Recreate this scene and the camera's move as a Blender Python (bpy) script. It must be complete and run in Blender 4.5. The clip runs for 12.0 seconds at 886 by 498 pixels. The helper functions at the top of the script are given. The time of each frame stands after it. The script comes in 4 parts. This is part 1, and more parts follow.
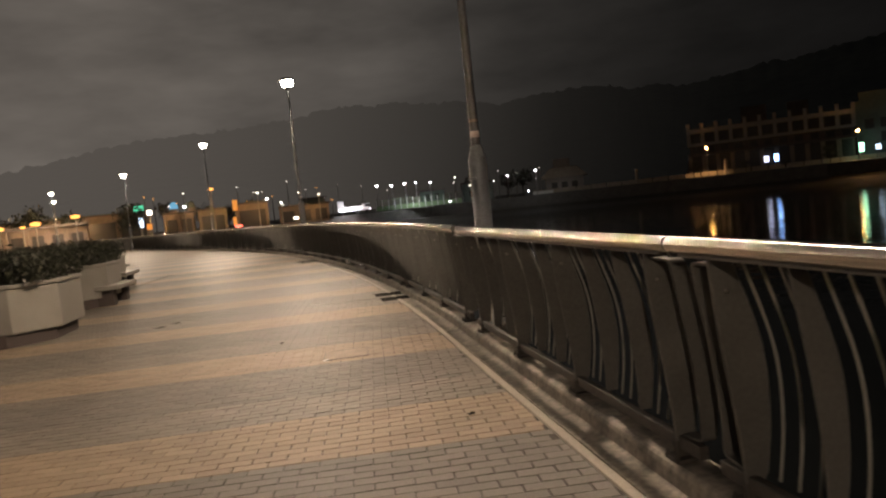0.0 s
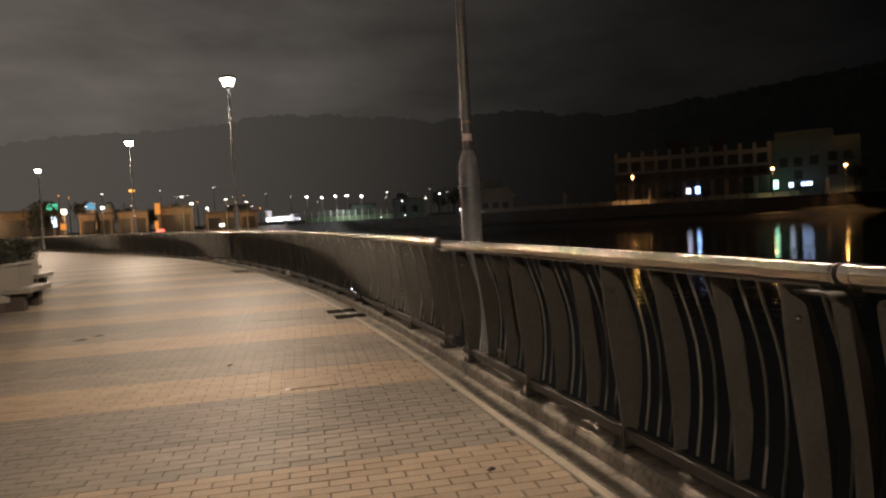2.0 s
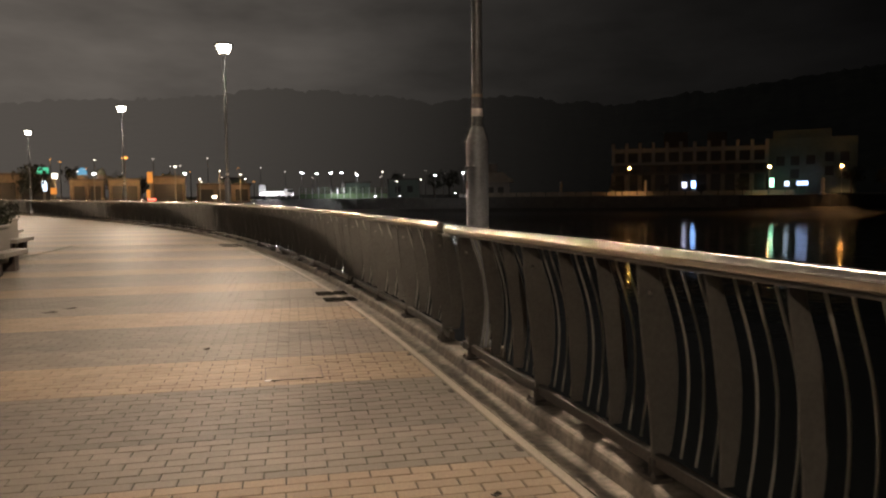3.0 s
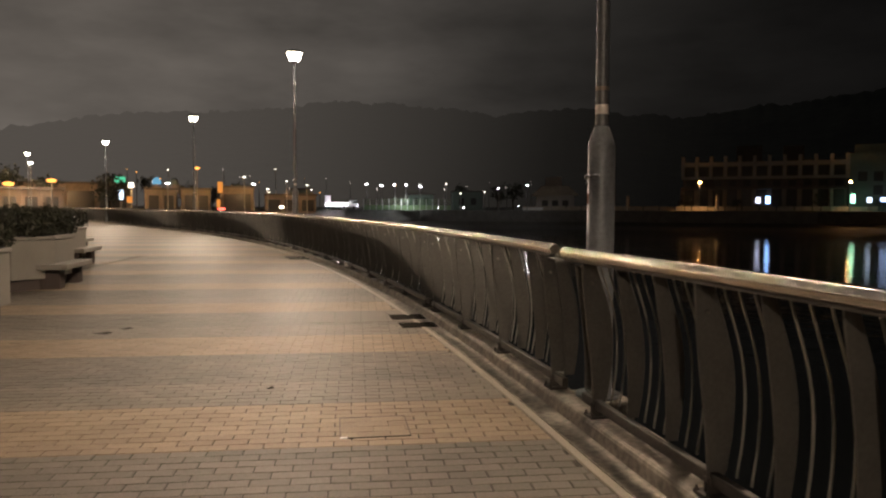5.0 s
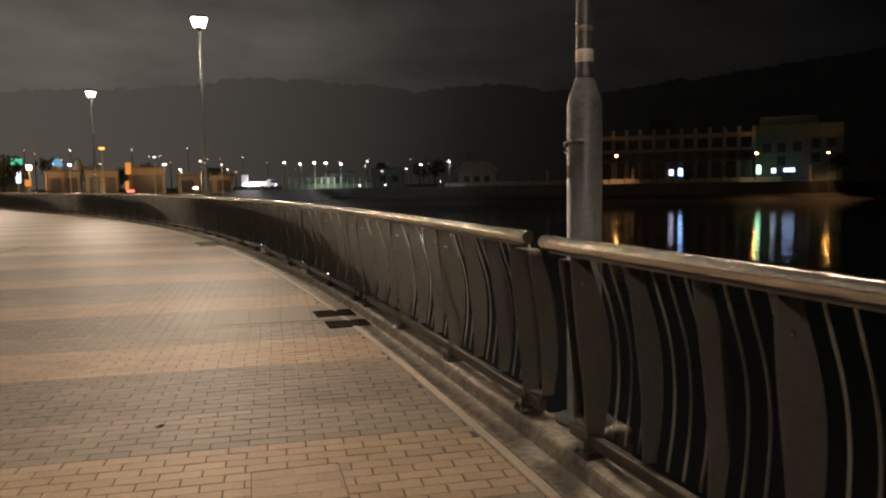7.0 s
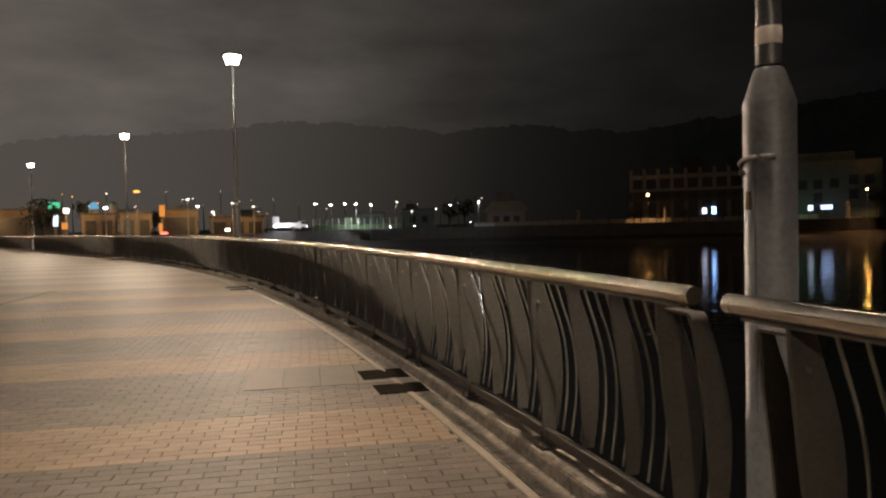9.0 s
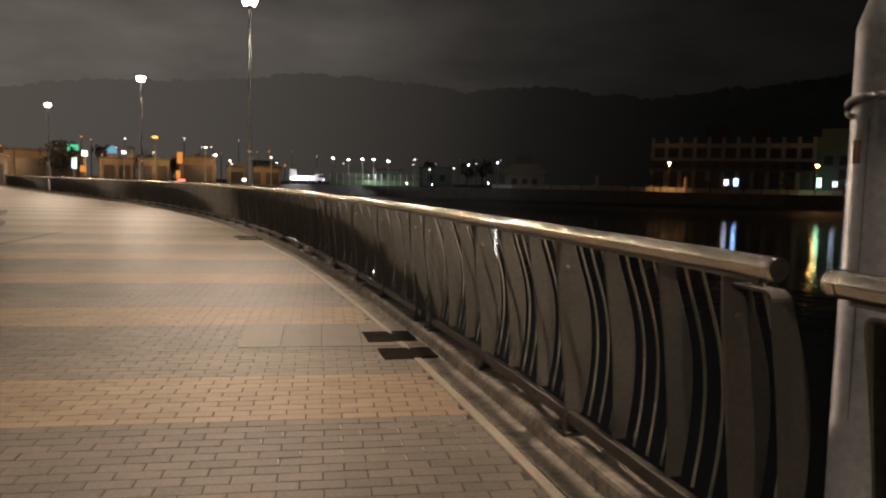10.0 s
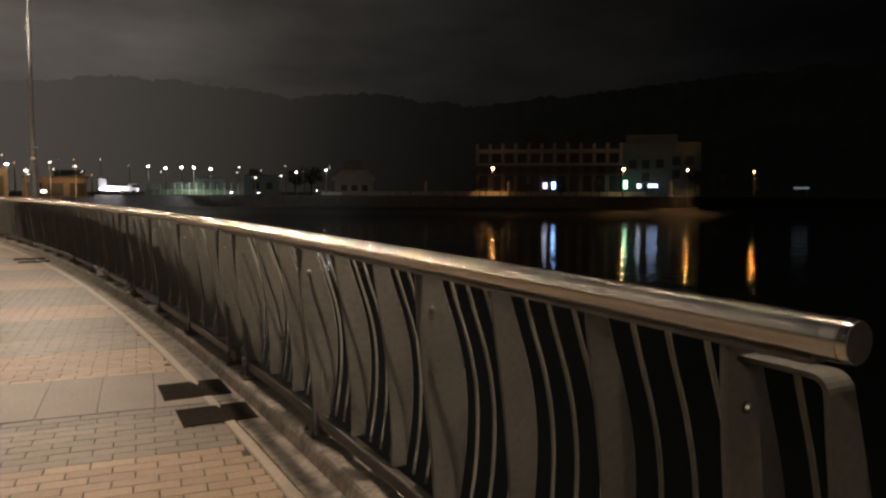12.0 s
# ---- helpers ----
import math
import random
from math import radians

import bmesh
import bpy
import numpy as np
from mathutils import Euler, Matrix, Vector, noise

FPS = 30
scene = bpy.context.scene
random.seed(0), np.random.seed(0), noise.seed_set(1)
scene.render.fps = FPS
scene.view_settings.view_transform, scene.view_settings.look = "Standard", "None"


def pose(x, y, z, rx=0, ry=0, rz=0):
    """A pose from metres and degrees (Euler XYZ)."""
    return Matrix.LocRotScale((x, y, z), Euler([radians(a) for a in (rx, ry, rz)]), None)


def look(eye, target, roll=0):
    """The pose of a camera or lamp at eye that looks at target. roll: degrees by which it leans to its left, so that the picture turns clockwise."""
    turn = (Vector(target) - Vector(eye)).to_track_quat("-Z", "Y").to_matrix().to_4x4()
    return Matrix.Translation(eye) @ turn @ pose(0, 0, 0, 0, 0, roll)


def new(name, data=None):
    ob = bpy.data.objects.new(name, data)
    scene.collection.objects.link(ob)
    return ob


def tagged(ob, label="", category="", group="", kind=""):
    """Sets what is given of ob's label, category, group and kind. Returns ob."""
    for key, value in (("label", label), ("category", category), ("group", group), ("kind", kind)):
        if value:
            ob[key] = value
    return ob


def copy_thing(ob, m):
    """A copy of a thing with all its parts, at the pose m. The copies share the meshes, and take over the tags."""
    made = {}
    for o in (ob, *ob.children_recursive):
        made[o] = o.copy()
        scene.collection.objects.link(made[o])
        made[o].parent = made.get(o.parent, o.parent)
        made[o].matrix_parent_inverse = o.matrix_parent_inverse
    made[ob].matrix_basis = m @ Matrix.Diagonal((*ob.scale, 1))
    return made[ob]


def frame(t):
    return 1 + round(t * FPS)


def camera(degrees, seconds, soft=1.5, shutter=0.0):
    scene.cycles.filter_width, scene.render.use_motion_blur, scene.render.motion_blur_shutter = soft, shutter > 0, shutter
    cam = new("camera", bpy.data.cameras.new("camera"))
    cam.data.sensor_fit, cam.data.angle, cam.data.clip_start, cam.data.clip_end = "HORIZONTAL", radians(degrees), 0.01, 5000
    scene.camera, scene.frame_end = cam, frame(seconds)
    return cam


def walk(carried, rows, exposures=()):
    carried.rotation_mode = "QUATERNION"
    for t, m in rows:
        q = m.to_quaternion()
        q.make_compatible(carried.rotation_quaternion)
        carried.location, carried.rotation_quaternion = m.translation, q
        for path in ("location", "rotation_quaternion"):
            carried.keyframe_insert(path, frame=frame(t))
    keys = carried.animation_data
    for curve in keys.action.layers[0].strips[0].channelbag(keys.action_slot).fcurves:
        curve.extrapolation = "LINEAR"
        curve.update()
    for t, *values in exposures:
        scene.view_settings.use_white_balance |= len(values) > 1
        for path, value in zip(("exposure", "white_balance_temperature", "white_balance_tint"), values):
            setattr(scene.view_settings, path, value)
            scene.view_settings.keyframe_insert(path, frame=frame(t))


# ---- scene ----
cam = camera(63.0, 12.0, soft=2.2, shutter=0.35)
PATH = [
    (0, (0.02, 0.003, 1.519), (0.372, 1.968, 1.401), -6.1),
    (0.5, (-0.248, 0.176, 1.515), (0.07, 2.148, 1.417), -5.4),
    (1, (-0.283, 0.458, 1.493), (0.054, 2.424, 1.354), -5.6),
    (1.5, (-0.218, 0.802, 1.509), (0.226, 2.747, 1.366), -4.7),
    (2, (-0.351, 1.093, 1.504), (0.2, 3.014, 1.415), -3.2),
    (2.5, (-0.273, 1.401, 1.474), (0.329, 3.305, 1.363), -1.5),
    (3, (-0.261, 1.718, 1.5), (0.308, 3.631, 1.362), -0.5),
    (3.5, (-0.371, 2.013, 1.501), (0.154, 3.939, 1.377), -0.3),
    (5.5, (-0.281, 3.312, 1.531), (0.112, 5.271, 1.428), 0.3),
    (6, (-0.338, 3.634, 1.504), (0.121, 5.577, 1.377), 0.3),
    (6.5, (-0.274, 3.973, 1.527), (0.304, 5.88, 1.356), -0.2),
    (7, (-0.13, 4.278, 1.542), (0.479, 6.175, 1.374), -0.9),
    (9, (-0.118, 5.594, 1.539), (0.419, 7.52, 1.483), -1.3),
    (9.5, (0.055, 5.876, 1.531), (0.57, 7.807, 1.441), -0.1),
    (10, (0.034, 6.178, 1.479), (0.529, 8.109, 1.312), 1.3),
    (10.5, (0.115, 6.468, 1.496), (0.662, 8.385, 1.334), 2.1),
    (11, (0.301, 6.753, 1.512), (0.968, 8.63, 1.336), 2.2),
    (11.5, (0.311, 7.086, 1.48), (1.126, 8.905, 1.309), 2.0),
    (12, (0.43, 7.355, 1.493), (1.356, 9.122, 1.35), 0.2),
]
walk(cam, [(t, look(eye, target, roll)) for t, eye, target, roll in PATH], exposures=((0.0, 0.10), (1.0, 0.07), (3.0, 0.03), (12.0, 0.0)))

# ---- world ----
world = bpy.data.worlds.new("night_sky")
scene.world = world
world.use_nodes = True
wn, wl = world.node_tree.nodes, world.node_tree.links
wn.clear()


def wnode(kind, **kw):
    n = wn.new(kind)
    for k, v in kw.items():
        n.inputs[int(k[1:]) if k[0] == "i" and k[1:].isdigit() else k].default_value = v
    return n


w_out = wn.new("ShaderNodeOutputWorld")
w_bg = wn.new("ShaderNodeBackground")
w_bg.inputs[1].default_value = 1.0
w_tc = wn.new("ShaderNodeTexCoord")
w_dot = wn.new("ShaderNodeVectorMath")
w_dot.operation = "DOT_PRODUCT"
w_dot.inputs[1].default_value = (-0.55, 0.80, 0.22)
w_ramp = wn.new("ShaderNodeValToRGB")
w_ramp.color_ramp.elements[0].position, w_ramp.color_ramp.elements[0].color = 0.0, (0.0012, 0.0012, 0.0013, 1)
w_ramp.color_ramp.elements[1].position, w_ramp.color_ramp.elements[1].color = 0.96, (0.108, 0.093, 0.080, 1)
for spot, tone in ((0.26, (0.0042, 0.0039, 0.0038, 1)), (0.62, (0.0185, 0.0169, 0.0153, 1)), (0.78, (0.086, 0.076, 0.067, 1))):
    w_ramp.color_ramp.elements.new(spot).color = tone
# low cloud, lit from below by the town
w_map = wn.new("ShaderNodeMapping")
w_map.inputs["Scale"].default_value = (1.6, 1.6, 5.0)
w_noise = wnode("ShaderNodeTexNoise", Scale=1.7, Detail=5.0, Roughness=0.55)
w_cl = wn.new("ShaderNodeMapRange")
w_cl.inputs["From Min"].default_value, w_cl.inputs["From Max"].default_value = 0.3, 0.75
w_cl.inputs["To Min"].default_value, w_cl.inputs["To Max"].default_value = 0.55, 1.5
w_mul = wn.new("ShaderNodeVectorMath")
w_mul.operation = "SCALE"
w_ramp.color_ramp.interpolation = "B_SPLINE"
wl.new(w_tc.outputs["Generated"], w_dot.inputs[0])
wl.new(w_dot.outputs["Value"], w_ramp.inputs[0])
wl.new(w_tc.outputs["Generated"], w_map.inputs[0])
wl.new(w_map.outputs[0], w_noise.inputs[0])
wl.new(w_noise.outputs[0], w_cl.inputs[0])
wl.new(w_ramp.outputs[0], w_mul.inputs[0])
wl.new(w_cl.outputs[0], w_mul.inputs["Scale"])
wl.new(w_mul.outputs[0], w_bg.inputs[0])
wl.new(w_bg.outputs[0], w_out.inputs[0])

# lamp power, watts
LAMP_W = 4200
LAMP_COL = (1.0, 0.768, 0.565)
TOWN_COL = (1.0, 0.57, 0.24)


def spot_down(name, place, watts, colour, degrees=125):
    d = bpy.data.lights.new(name, "SPOT")
    d.energy, d.color, d.shadow_soft_size, d.spot_size, d.spot_blend = watts, colour, 0.3, radians(degrees), 0.6
    ob = new(name, d)
    ob.location = place
    return ob


def point_light(name, place, watts, colour, radius=0.12):
    d = bpy.data.lights.new(name, "POINT")
    d.energy, d.color, d.shadow_soft_size = watts, colour, radius
    ob = new(name, d)
    ob.location = place
    return ob


# ---- materials ----
def mat(name, base, rough=0.6, metal=0.0, var=0.25, grain=60.0, stain=2.0, bump=0.15, per_object=0.0, per_island=0.0, spec=0.5, rvar=0.1):
    """A surface with grain and stains at two scales, and optional variation from piece to piece."""
    m = bpy.data.materials.new(name)
    m.use_nodes = True
    n, l = m.node_tree.nodes, m.node_tree.links
    b = n["Principled BSDF"]
    b.inputs["Roughness"].default_value, b.inputs["Metallic"].default_value = rough, metal
    b.inputs["Specular IOR Level"].default_value = spec
    geo = n.new("ShaderNodeNewGeometry")
    small = n.new("ShaderNodeTexNoise")
    small.inputs["Scale"].default_value, small.inputs["Detail"].default_value = grain, 3
    large = n.new("ShaderNodeTexNoise")
    large.inputs["Scale"].default_value, large.inputs["Detail"].default_value = stain, 4
    l.new(geo.outputs["Position"], small.inputs["Vector"])
    l.new(geo.outputs["Position"], large.inputs["Vector"])
    add = n.new("ShaderNodeMath")
    add.operation = "ADD"
    l.new(small.outputs[0], add.inputs[0])
    l.new(large.outputs[0], add.inputs[1])
    rng = n.new("ShaderNodeMapRange")
    rng.inputs["From Min"].default_value, rng.inputs["From Max"].default_value = 0.65, 1.35
    rng.inputs["To Min"].default_value, rng.inputs["To Max"].default_value = 1 - var, 1 + var
    l.new(add.outputs[0], rng.inputs[0])
    factor = rng.outputs[0]
    for amount, source in ((per_object, "o"), (per_island, "i")):
        if amount:
            if source == "o":
                src = n.new("ShaderNodeObjectInfo").outputs["Random"]
            else:
                src = geo.outputs["Random Per Island"]
            r2 = n.new("ShaderNodeMapRange")
            r2.inputs["To Min"].default_value, r2.inputs["To Max"].default_value = 1 - amount, 1 + amount
            l.new(src, r2.inputs[0])
            mul = n.new("ShaderNodeMath")
            mul.operation = "MULTIPLY"
            l.new(factor, mul.inputs[0])
            l.new(r2.outputs[0], mul.inputs[1])
            factor = mul.outputs[0]
    sc = n.new("ShaderNodeVectorMath")
    sc.operation = "SCALE"
    sc.inputs[0].default_value = base
    l.new(factor, sc.inputs["Scale"])
    l.new(sc.outputs[0], b.inputs["Base Color"])
    r3 = n.new("ShaderNodeMapRange")
    r3.inputs["From Min"].default_value, r3.inputs["From Max"].default_value = 0.3, 0.7
    r3.inputs["To Min"].default_value, r3.inputs["To Max"].default_value = max(0.03, rough - rvar), min(1, rough + rvar)
    l.new(large.outputs[0], r3.inputs[0])
    l.new(r3.outputs[0], b.inputs["Roughness"])
    if bump:
        bp = n.new("ShaderNodeBump")
        bp.inputs["Strength"].default_value, bp.inputs["Distance"].default_value = bump, 0.004
        l.new(small.outputs[0], bp.inputs["Height"])
        l.new(bp.outputs[0], b.inputs["Normal"])
    return m


def glow(name, colour, strength):
    m = bpy.data.materials.new(name)
    m.use_nodes = True
    n, l = m.node_tree.nodes, m.node_tree.links
    n.clear()
    e = n.new("ShaderNodeEmission")
    e.inputs[0].default_value, e.inputs[1].default_value = (*colour, 1), strength
    l.new(e.outputs[0], n.new("ShaderNodeOutputMaterial").inputs[0])
    return m


M_YELLOW = mat("sandy_paver", (0.250, 0.190, 0.129), 0.60, var=0.22, per_object=0.12, per_island=0.12, stain=1.3, rvar=0.03)
M_LIGHT = mat("grey_paver", (0.172, 0.150, 0.122), 0.58, var=0.25, per_object=0.12, per_island=0.12, stain=1.3, rvar=0.03)
M_DARK = mat("dark_paver", (0.120, 0.105, 0.088), 0.58, var=0.28, per_object=0.14, per_island=0.14, stain=1.3, rvar=0.03)
M_JOINT = mat("joint_sand", (0.052, 0.044, 0.035), 0.9, var=0.3, stain=3)
M_SLAB = mat("stone_slab", (0.150, 0.131, 0.107), 0.6, var=0.3, per_object=0.08, rvar=0.03)
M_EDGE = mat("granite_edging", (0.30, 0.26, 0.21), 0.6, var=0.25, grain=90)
M_KERB = mat("weathered_concrete", (0.215, 0.188, 0.155), 0.8, var=0.6, grain=22, stain=5, bump=0.5)
M_WALL = mat("sea_wall_concrete", (0.12, 0.11, 0.10), 0.85, var=0.4, grain=8, stain=0.6)
M_RAIL = mat("brushed_steel", (0.58, 0.54, 0.49), 0.22, metal=1.0, var=0.06, grain=140, stain=1.5, bump=0.015, rvar=0.025)


def stretch_gloss(m, amount):
    """Brushing round the tube draws the highlights out along it."""
    n, l = m.node_tree.nodes, m.node_tree.links
    axis = n.new("ShaderNodeVectorTransform")
    axis.vector_type, axis.convert_from, axis.convert_to = "VECTOR", "OBJECT", "WORLD"
    axis.inputs[0].default_value = (0.0, 1.0, 0.0)
    b = n["Principled BSDF"]
    b.inputs["Anisotropic"].default_value = amount
    l.new(axis.outputs[0], b.inputs["Tangent"])


stretch_gloss(M_RAIL, 0.93)
M_CAP = mat("dull_steel", (0.26, 0.24, 0.22), 0.45, metal=1.0, var=0.2)
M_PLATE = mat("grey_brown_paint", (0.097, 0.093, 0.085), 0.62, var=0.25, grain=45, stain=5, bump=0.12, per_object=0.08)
# bars and plate edges paler than the plates: caught lamplight put in the colour
M_BAR = mat("bar_paint_with_lit_tone", (0.275, 0.268, 0.24), 0.52, var=0.15, grain=60, stain=6, bump=0.05)
M_FOOT = mat("dirty_painted_foot", (0.058, 0.050, 0.043), 0.6, var=0.4, grain=40, stain=9, bump=0.4)
M_SLEEVE = mat("black_rubber_sleeve", (0.02, 0.02, 0.02), 0.6, var=0.2)
M_POLE = mat("galvanised_steel", (0.172, 0.180, 0.194), 0.42, metal=0.3, var=0.28, grain=35, stain=5, bump=0.08)
M_RUST = mat("rusty_brown_steel", (0.11, 0.045, 0.022), 0.65, var=0.4)
M_STICK = mat("white_sticker", (0.90, 0.84, 0.80), 0.5, var=0.06)
M_PIT = mat("drain_pit_shade", (0.028, 0.025, 0.021), 0.95, var=0.3, spec=0.0)
M_BLACK = mat("black_hole", (0.012, 0.012, 0.012), 0.7, var=0.3)
M_LEAF = mat("hedge_leaves", (0.032, 0.034, 0.02), 0.55, var=0.3, per_island=0.35, bump=0)
M_SOIL = mat("planter_soil", (0.04, 0.03, 0.022), 0.95, var=0.4)
M_GRANITE = mat("pale_granite", (0.25, 0.232, 0.205), 0.55, var=0.18, grain=120, stain=2)
M_PLINTH = mat("dark_plinth", (0.07, 0.055, 0.05), 0.7, var=0.2)
M_LEAD = mat("dark_leaf_litter", (0.035, 0.027, 0.02), 0.8, var=0.3)
M_LAND = mat("far_ground", (0.07, 0.065, 0.05), 0.9, var=0.4, grain=0.6, stain=0.05, bump=0)
M_SAND = mat("dark_beach_sand", (0.055, 0.046, 0.037), 0.85, var=0.3, grain=0.7, stain=0.1, bump=0)
M_HILL = mat("wooded_hill_with_haze", (0.035, 0.038, 0.03), 1.0, var=0.5, grain=0.05, stain=0.012, bump=0, spec=0.0)


def hill_haze_glow(m):
    """Dim haze before the distant hills, painted as their emission, stronger over the town."""
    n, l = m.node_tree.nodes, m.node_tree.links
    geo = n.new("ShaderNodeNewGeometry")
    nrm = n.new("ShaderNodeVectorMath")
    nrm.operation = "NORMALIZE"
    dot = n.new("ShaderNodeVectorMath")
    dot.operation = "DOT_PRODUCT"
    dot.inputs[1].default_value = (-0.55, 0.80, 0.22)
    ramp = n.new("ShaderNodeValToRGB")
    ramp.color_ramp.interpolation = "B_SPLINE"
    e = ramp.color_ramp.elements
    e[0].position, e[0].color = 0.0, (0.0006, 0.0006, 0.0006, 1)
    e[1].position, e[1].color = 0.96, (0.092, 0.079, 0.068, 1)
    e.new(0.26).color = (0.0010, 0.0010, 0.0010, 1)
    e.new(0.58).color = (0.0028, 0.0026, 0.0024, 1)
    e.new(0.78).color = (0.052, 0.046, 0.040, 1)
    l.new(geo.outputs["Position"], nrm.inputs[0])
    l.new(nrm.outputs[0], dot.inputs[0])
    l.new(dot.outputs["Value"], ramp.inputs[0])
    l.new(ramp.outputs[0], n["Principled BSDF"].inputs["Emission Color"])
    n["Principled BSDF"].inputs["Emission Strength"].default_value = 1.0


hill_haze_glow(M_HILL)
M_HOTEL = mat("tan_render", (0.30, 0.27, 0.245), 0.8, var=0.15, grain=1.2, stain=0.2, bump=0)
M_HOTELD = mat("dark_glass_and_opening_shade", (0.02, 0.018, 0.016), 0.4, var=0.3, grain=1, stain=0.3, bump=0)
M_GREENB = mat("pale_green_render", (0.125, 0.150, 0.130), 0.8, var=0.15, grain=1.2, stain=0.2, bump=0)
M_ROOFT = mat("dark_roof", (0.09, 0.075, 0.065), 0.7, var=0.3, grain=2, stain=0.3, bump=0)
M_FENCE = mat("green_court_fence", (0.19, 0.27, 0.14), 0.6, var=0.2, grain=2, stain=0.3, bump=0)
# darker than the piers' tan: the shade behind them is in this colour
M_HWALL = mat("brown_render_painted_shade", (0.085, 0.070, 0.058), 0.85, var=0.3, grain=1.2, stain=0.2, bump=0)
M_QUAY = mat("pale_quay_stone", (0.38, 0.32, 0.25), 0.8, var=0.25, grain=1.2, stain=0.2, bump=0)
M_BROWN = mat("brown_wall", (0.20, 0.160, 0.132), 0.8, var=0.3, grain=1.5, stain=0.3, bump=0)
M_WHITE = mat("white_panel", (0.75, 0.74, 0.72), 0.5, var=0.08, grain=2, stain=0.4, bump=0)
M_POST = mat("lamp_post_grey", (0.22, 0.21, 0.19), 0.5, var=0.2, grain=3, stain=1, bump=0)
G_LAMP = glow("lantern_glow", (1.0, 0.90, 0.72), 26)
G_WARM = glow("sodium_glow", (1.0, 0.46, 0.12), 240)
G_SODIUM = glow("orange_lamp_glow", (1.0, 0.42, 0.085), 2.6)
G_WHITE = glow("white_lamp_glow", (0.95, 0.97, 1.0), 26)
G_PALE = glow("pale_lamp_glow", (1.0, 0.9, 0.75), 5)
G_BLUE = glow("blue_window_glow", (0.28, 0.50, 1.0), 8)
G_CYAN = glow("cyan_glow", (0.22, 0.55, 0.80), 0.7)
G_BLUEW = glow("bluish_sign_glow", (0.45, 0.6, 1.0), 3.4)
G_DIM = glow("dim_lit_front", (0.5, 0.62, 0.75), 0.2)
G_MINT = glow("mint_sign_glow", (0.40, 1.0, 0.66), 4.5)
G_GREEN = glow("green_sign_glow", (0.12, 0.75, 0.40), 0.9)
G_SHOP = glow("pale_shop_glow", (0.72, 0.74, 1.0), 3.0)
G_SIGNW = glow("white_sign_glow", (0.65, 0.80, 1.0), 2.4)
G_ORANGE = glow("orange_sign_glow", (1.0, 0.36, 0.07), 0.8)
G_RED = glow("tail_lamp_glow", (1.0, 0.12, 0.08), 4)
G_HEAD = glow("head_lamp_glow", (0.95, 0.9, 1.0), 10)


def water_material():
    m = bpy.data.materials.new("night_water")
    m.use_nodes = True
    n, l = m.node_tree.nodes, m.node_tree.links
    b = n["Principled BSDF"]
    b.inputs["Base Color"].default_value = (0.006, 0.007, 0.007, 1)
    b.inputs["Roughness"].default_value = 0.02
    b.inputs["IOR"].default_value = 1.33
    geo = n.new("ShaderNodeNewGeometry")
    hs = []
    for scale, detail in ((0.22, 2), (0.75, 2), (4.0, 2)):
        t = n.new("ShaderNodeTexNoise")
        t.inputs["Scale"].default_value, t.inputs["Detail"].default_value = scale, detail
        l.new(geo.outputs["Position"], t.inputs["Vector"])
        hs.append(t)
    total = None
    for tex, height in zip(hs, (0.050, 0.030, 0.007)):
        mix = n.new("ShaderNodeMath")
        mix.operation = "MULTIPLY_ADD"
        mix.inputs[1].default_value, mix.inputs[2].default_value = height, 0.0
        l.new(tex.outputs[0], mix.inputs[0])
        if total:
            l.new(total, mix.inputs[2])
        total = mix.outputs[0]
    bp = n.new("ShaderNodeBump")
    bp.inputs["Strength"].default_value, bp.inputs["Distance"].default_value = 1.0, 1.0
    l.new(total, bp.inputs["Height"])
    l.new(bp.outputs[0], b.inputs["Normal"])
    return m


M_WATER = water_material()


# ---- building blocks ----
def mesh_of(bm, name, material, smooth=False):
    bmesh.ops.recalc_face_normals(bm, faces=bm.faces)
    me = bpy.data.meshes.new(name)
    bm.to_mesh(me)
    bm.free()
    for m in material if isinstance(material, (list, tuple)) else [material]:
        me.materials.append(m)
    if smooth:
        for p in me.polygons:
            p.use_smooth = True
    return me


def part(name, bm, material, parent=None, label="", smooth=False, at=None):
    ob = new(name, mesh_of(bm, name, material, smooth))
    if parent:
        ob.parent = parent
    if at is not None:
        ob.matrix_basis = at
    if label:
        ob["label"] = label
    return ob


def thing(name, label, category, group="", kind="", at=None):
    ob = new(name)
    ob.empty_display_size = 0.2
    if at is not None:
        ob.matrix_basis = at
    return tagged(ob, label, category, group, kind)


def box(x0, x1, y0, y1, z0, z1, bevel=0.0, bm=None):
    made = bm or bmesh.new()
    g = bmesh.ops.create_cube(made, size=1.0, matrix=Matrix.Translation(((x0 + x1) / 2, (y0 + y1) / 2, (z0 + z1) / 2)) @ Matrix.Diagonal((x1 - x0, y1 - y0, z1 - z0, 1)))
    if bevel:
        edges = list({e for v in g["verts"] for e in v.link_edges})
        bmesh.ops.bevel(made, geom=edges, offset=bevel, segments=2, affect="EDGES", profile=0.6)
    return made


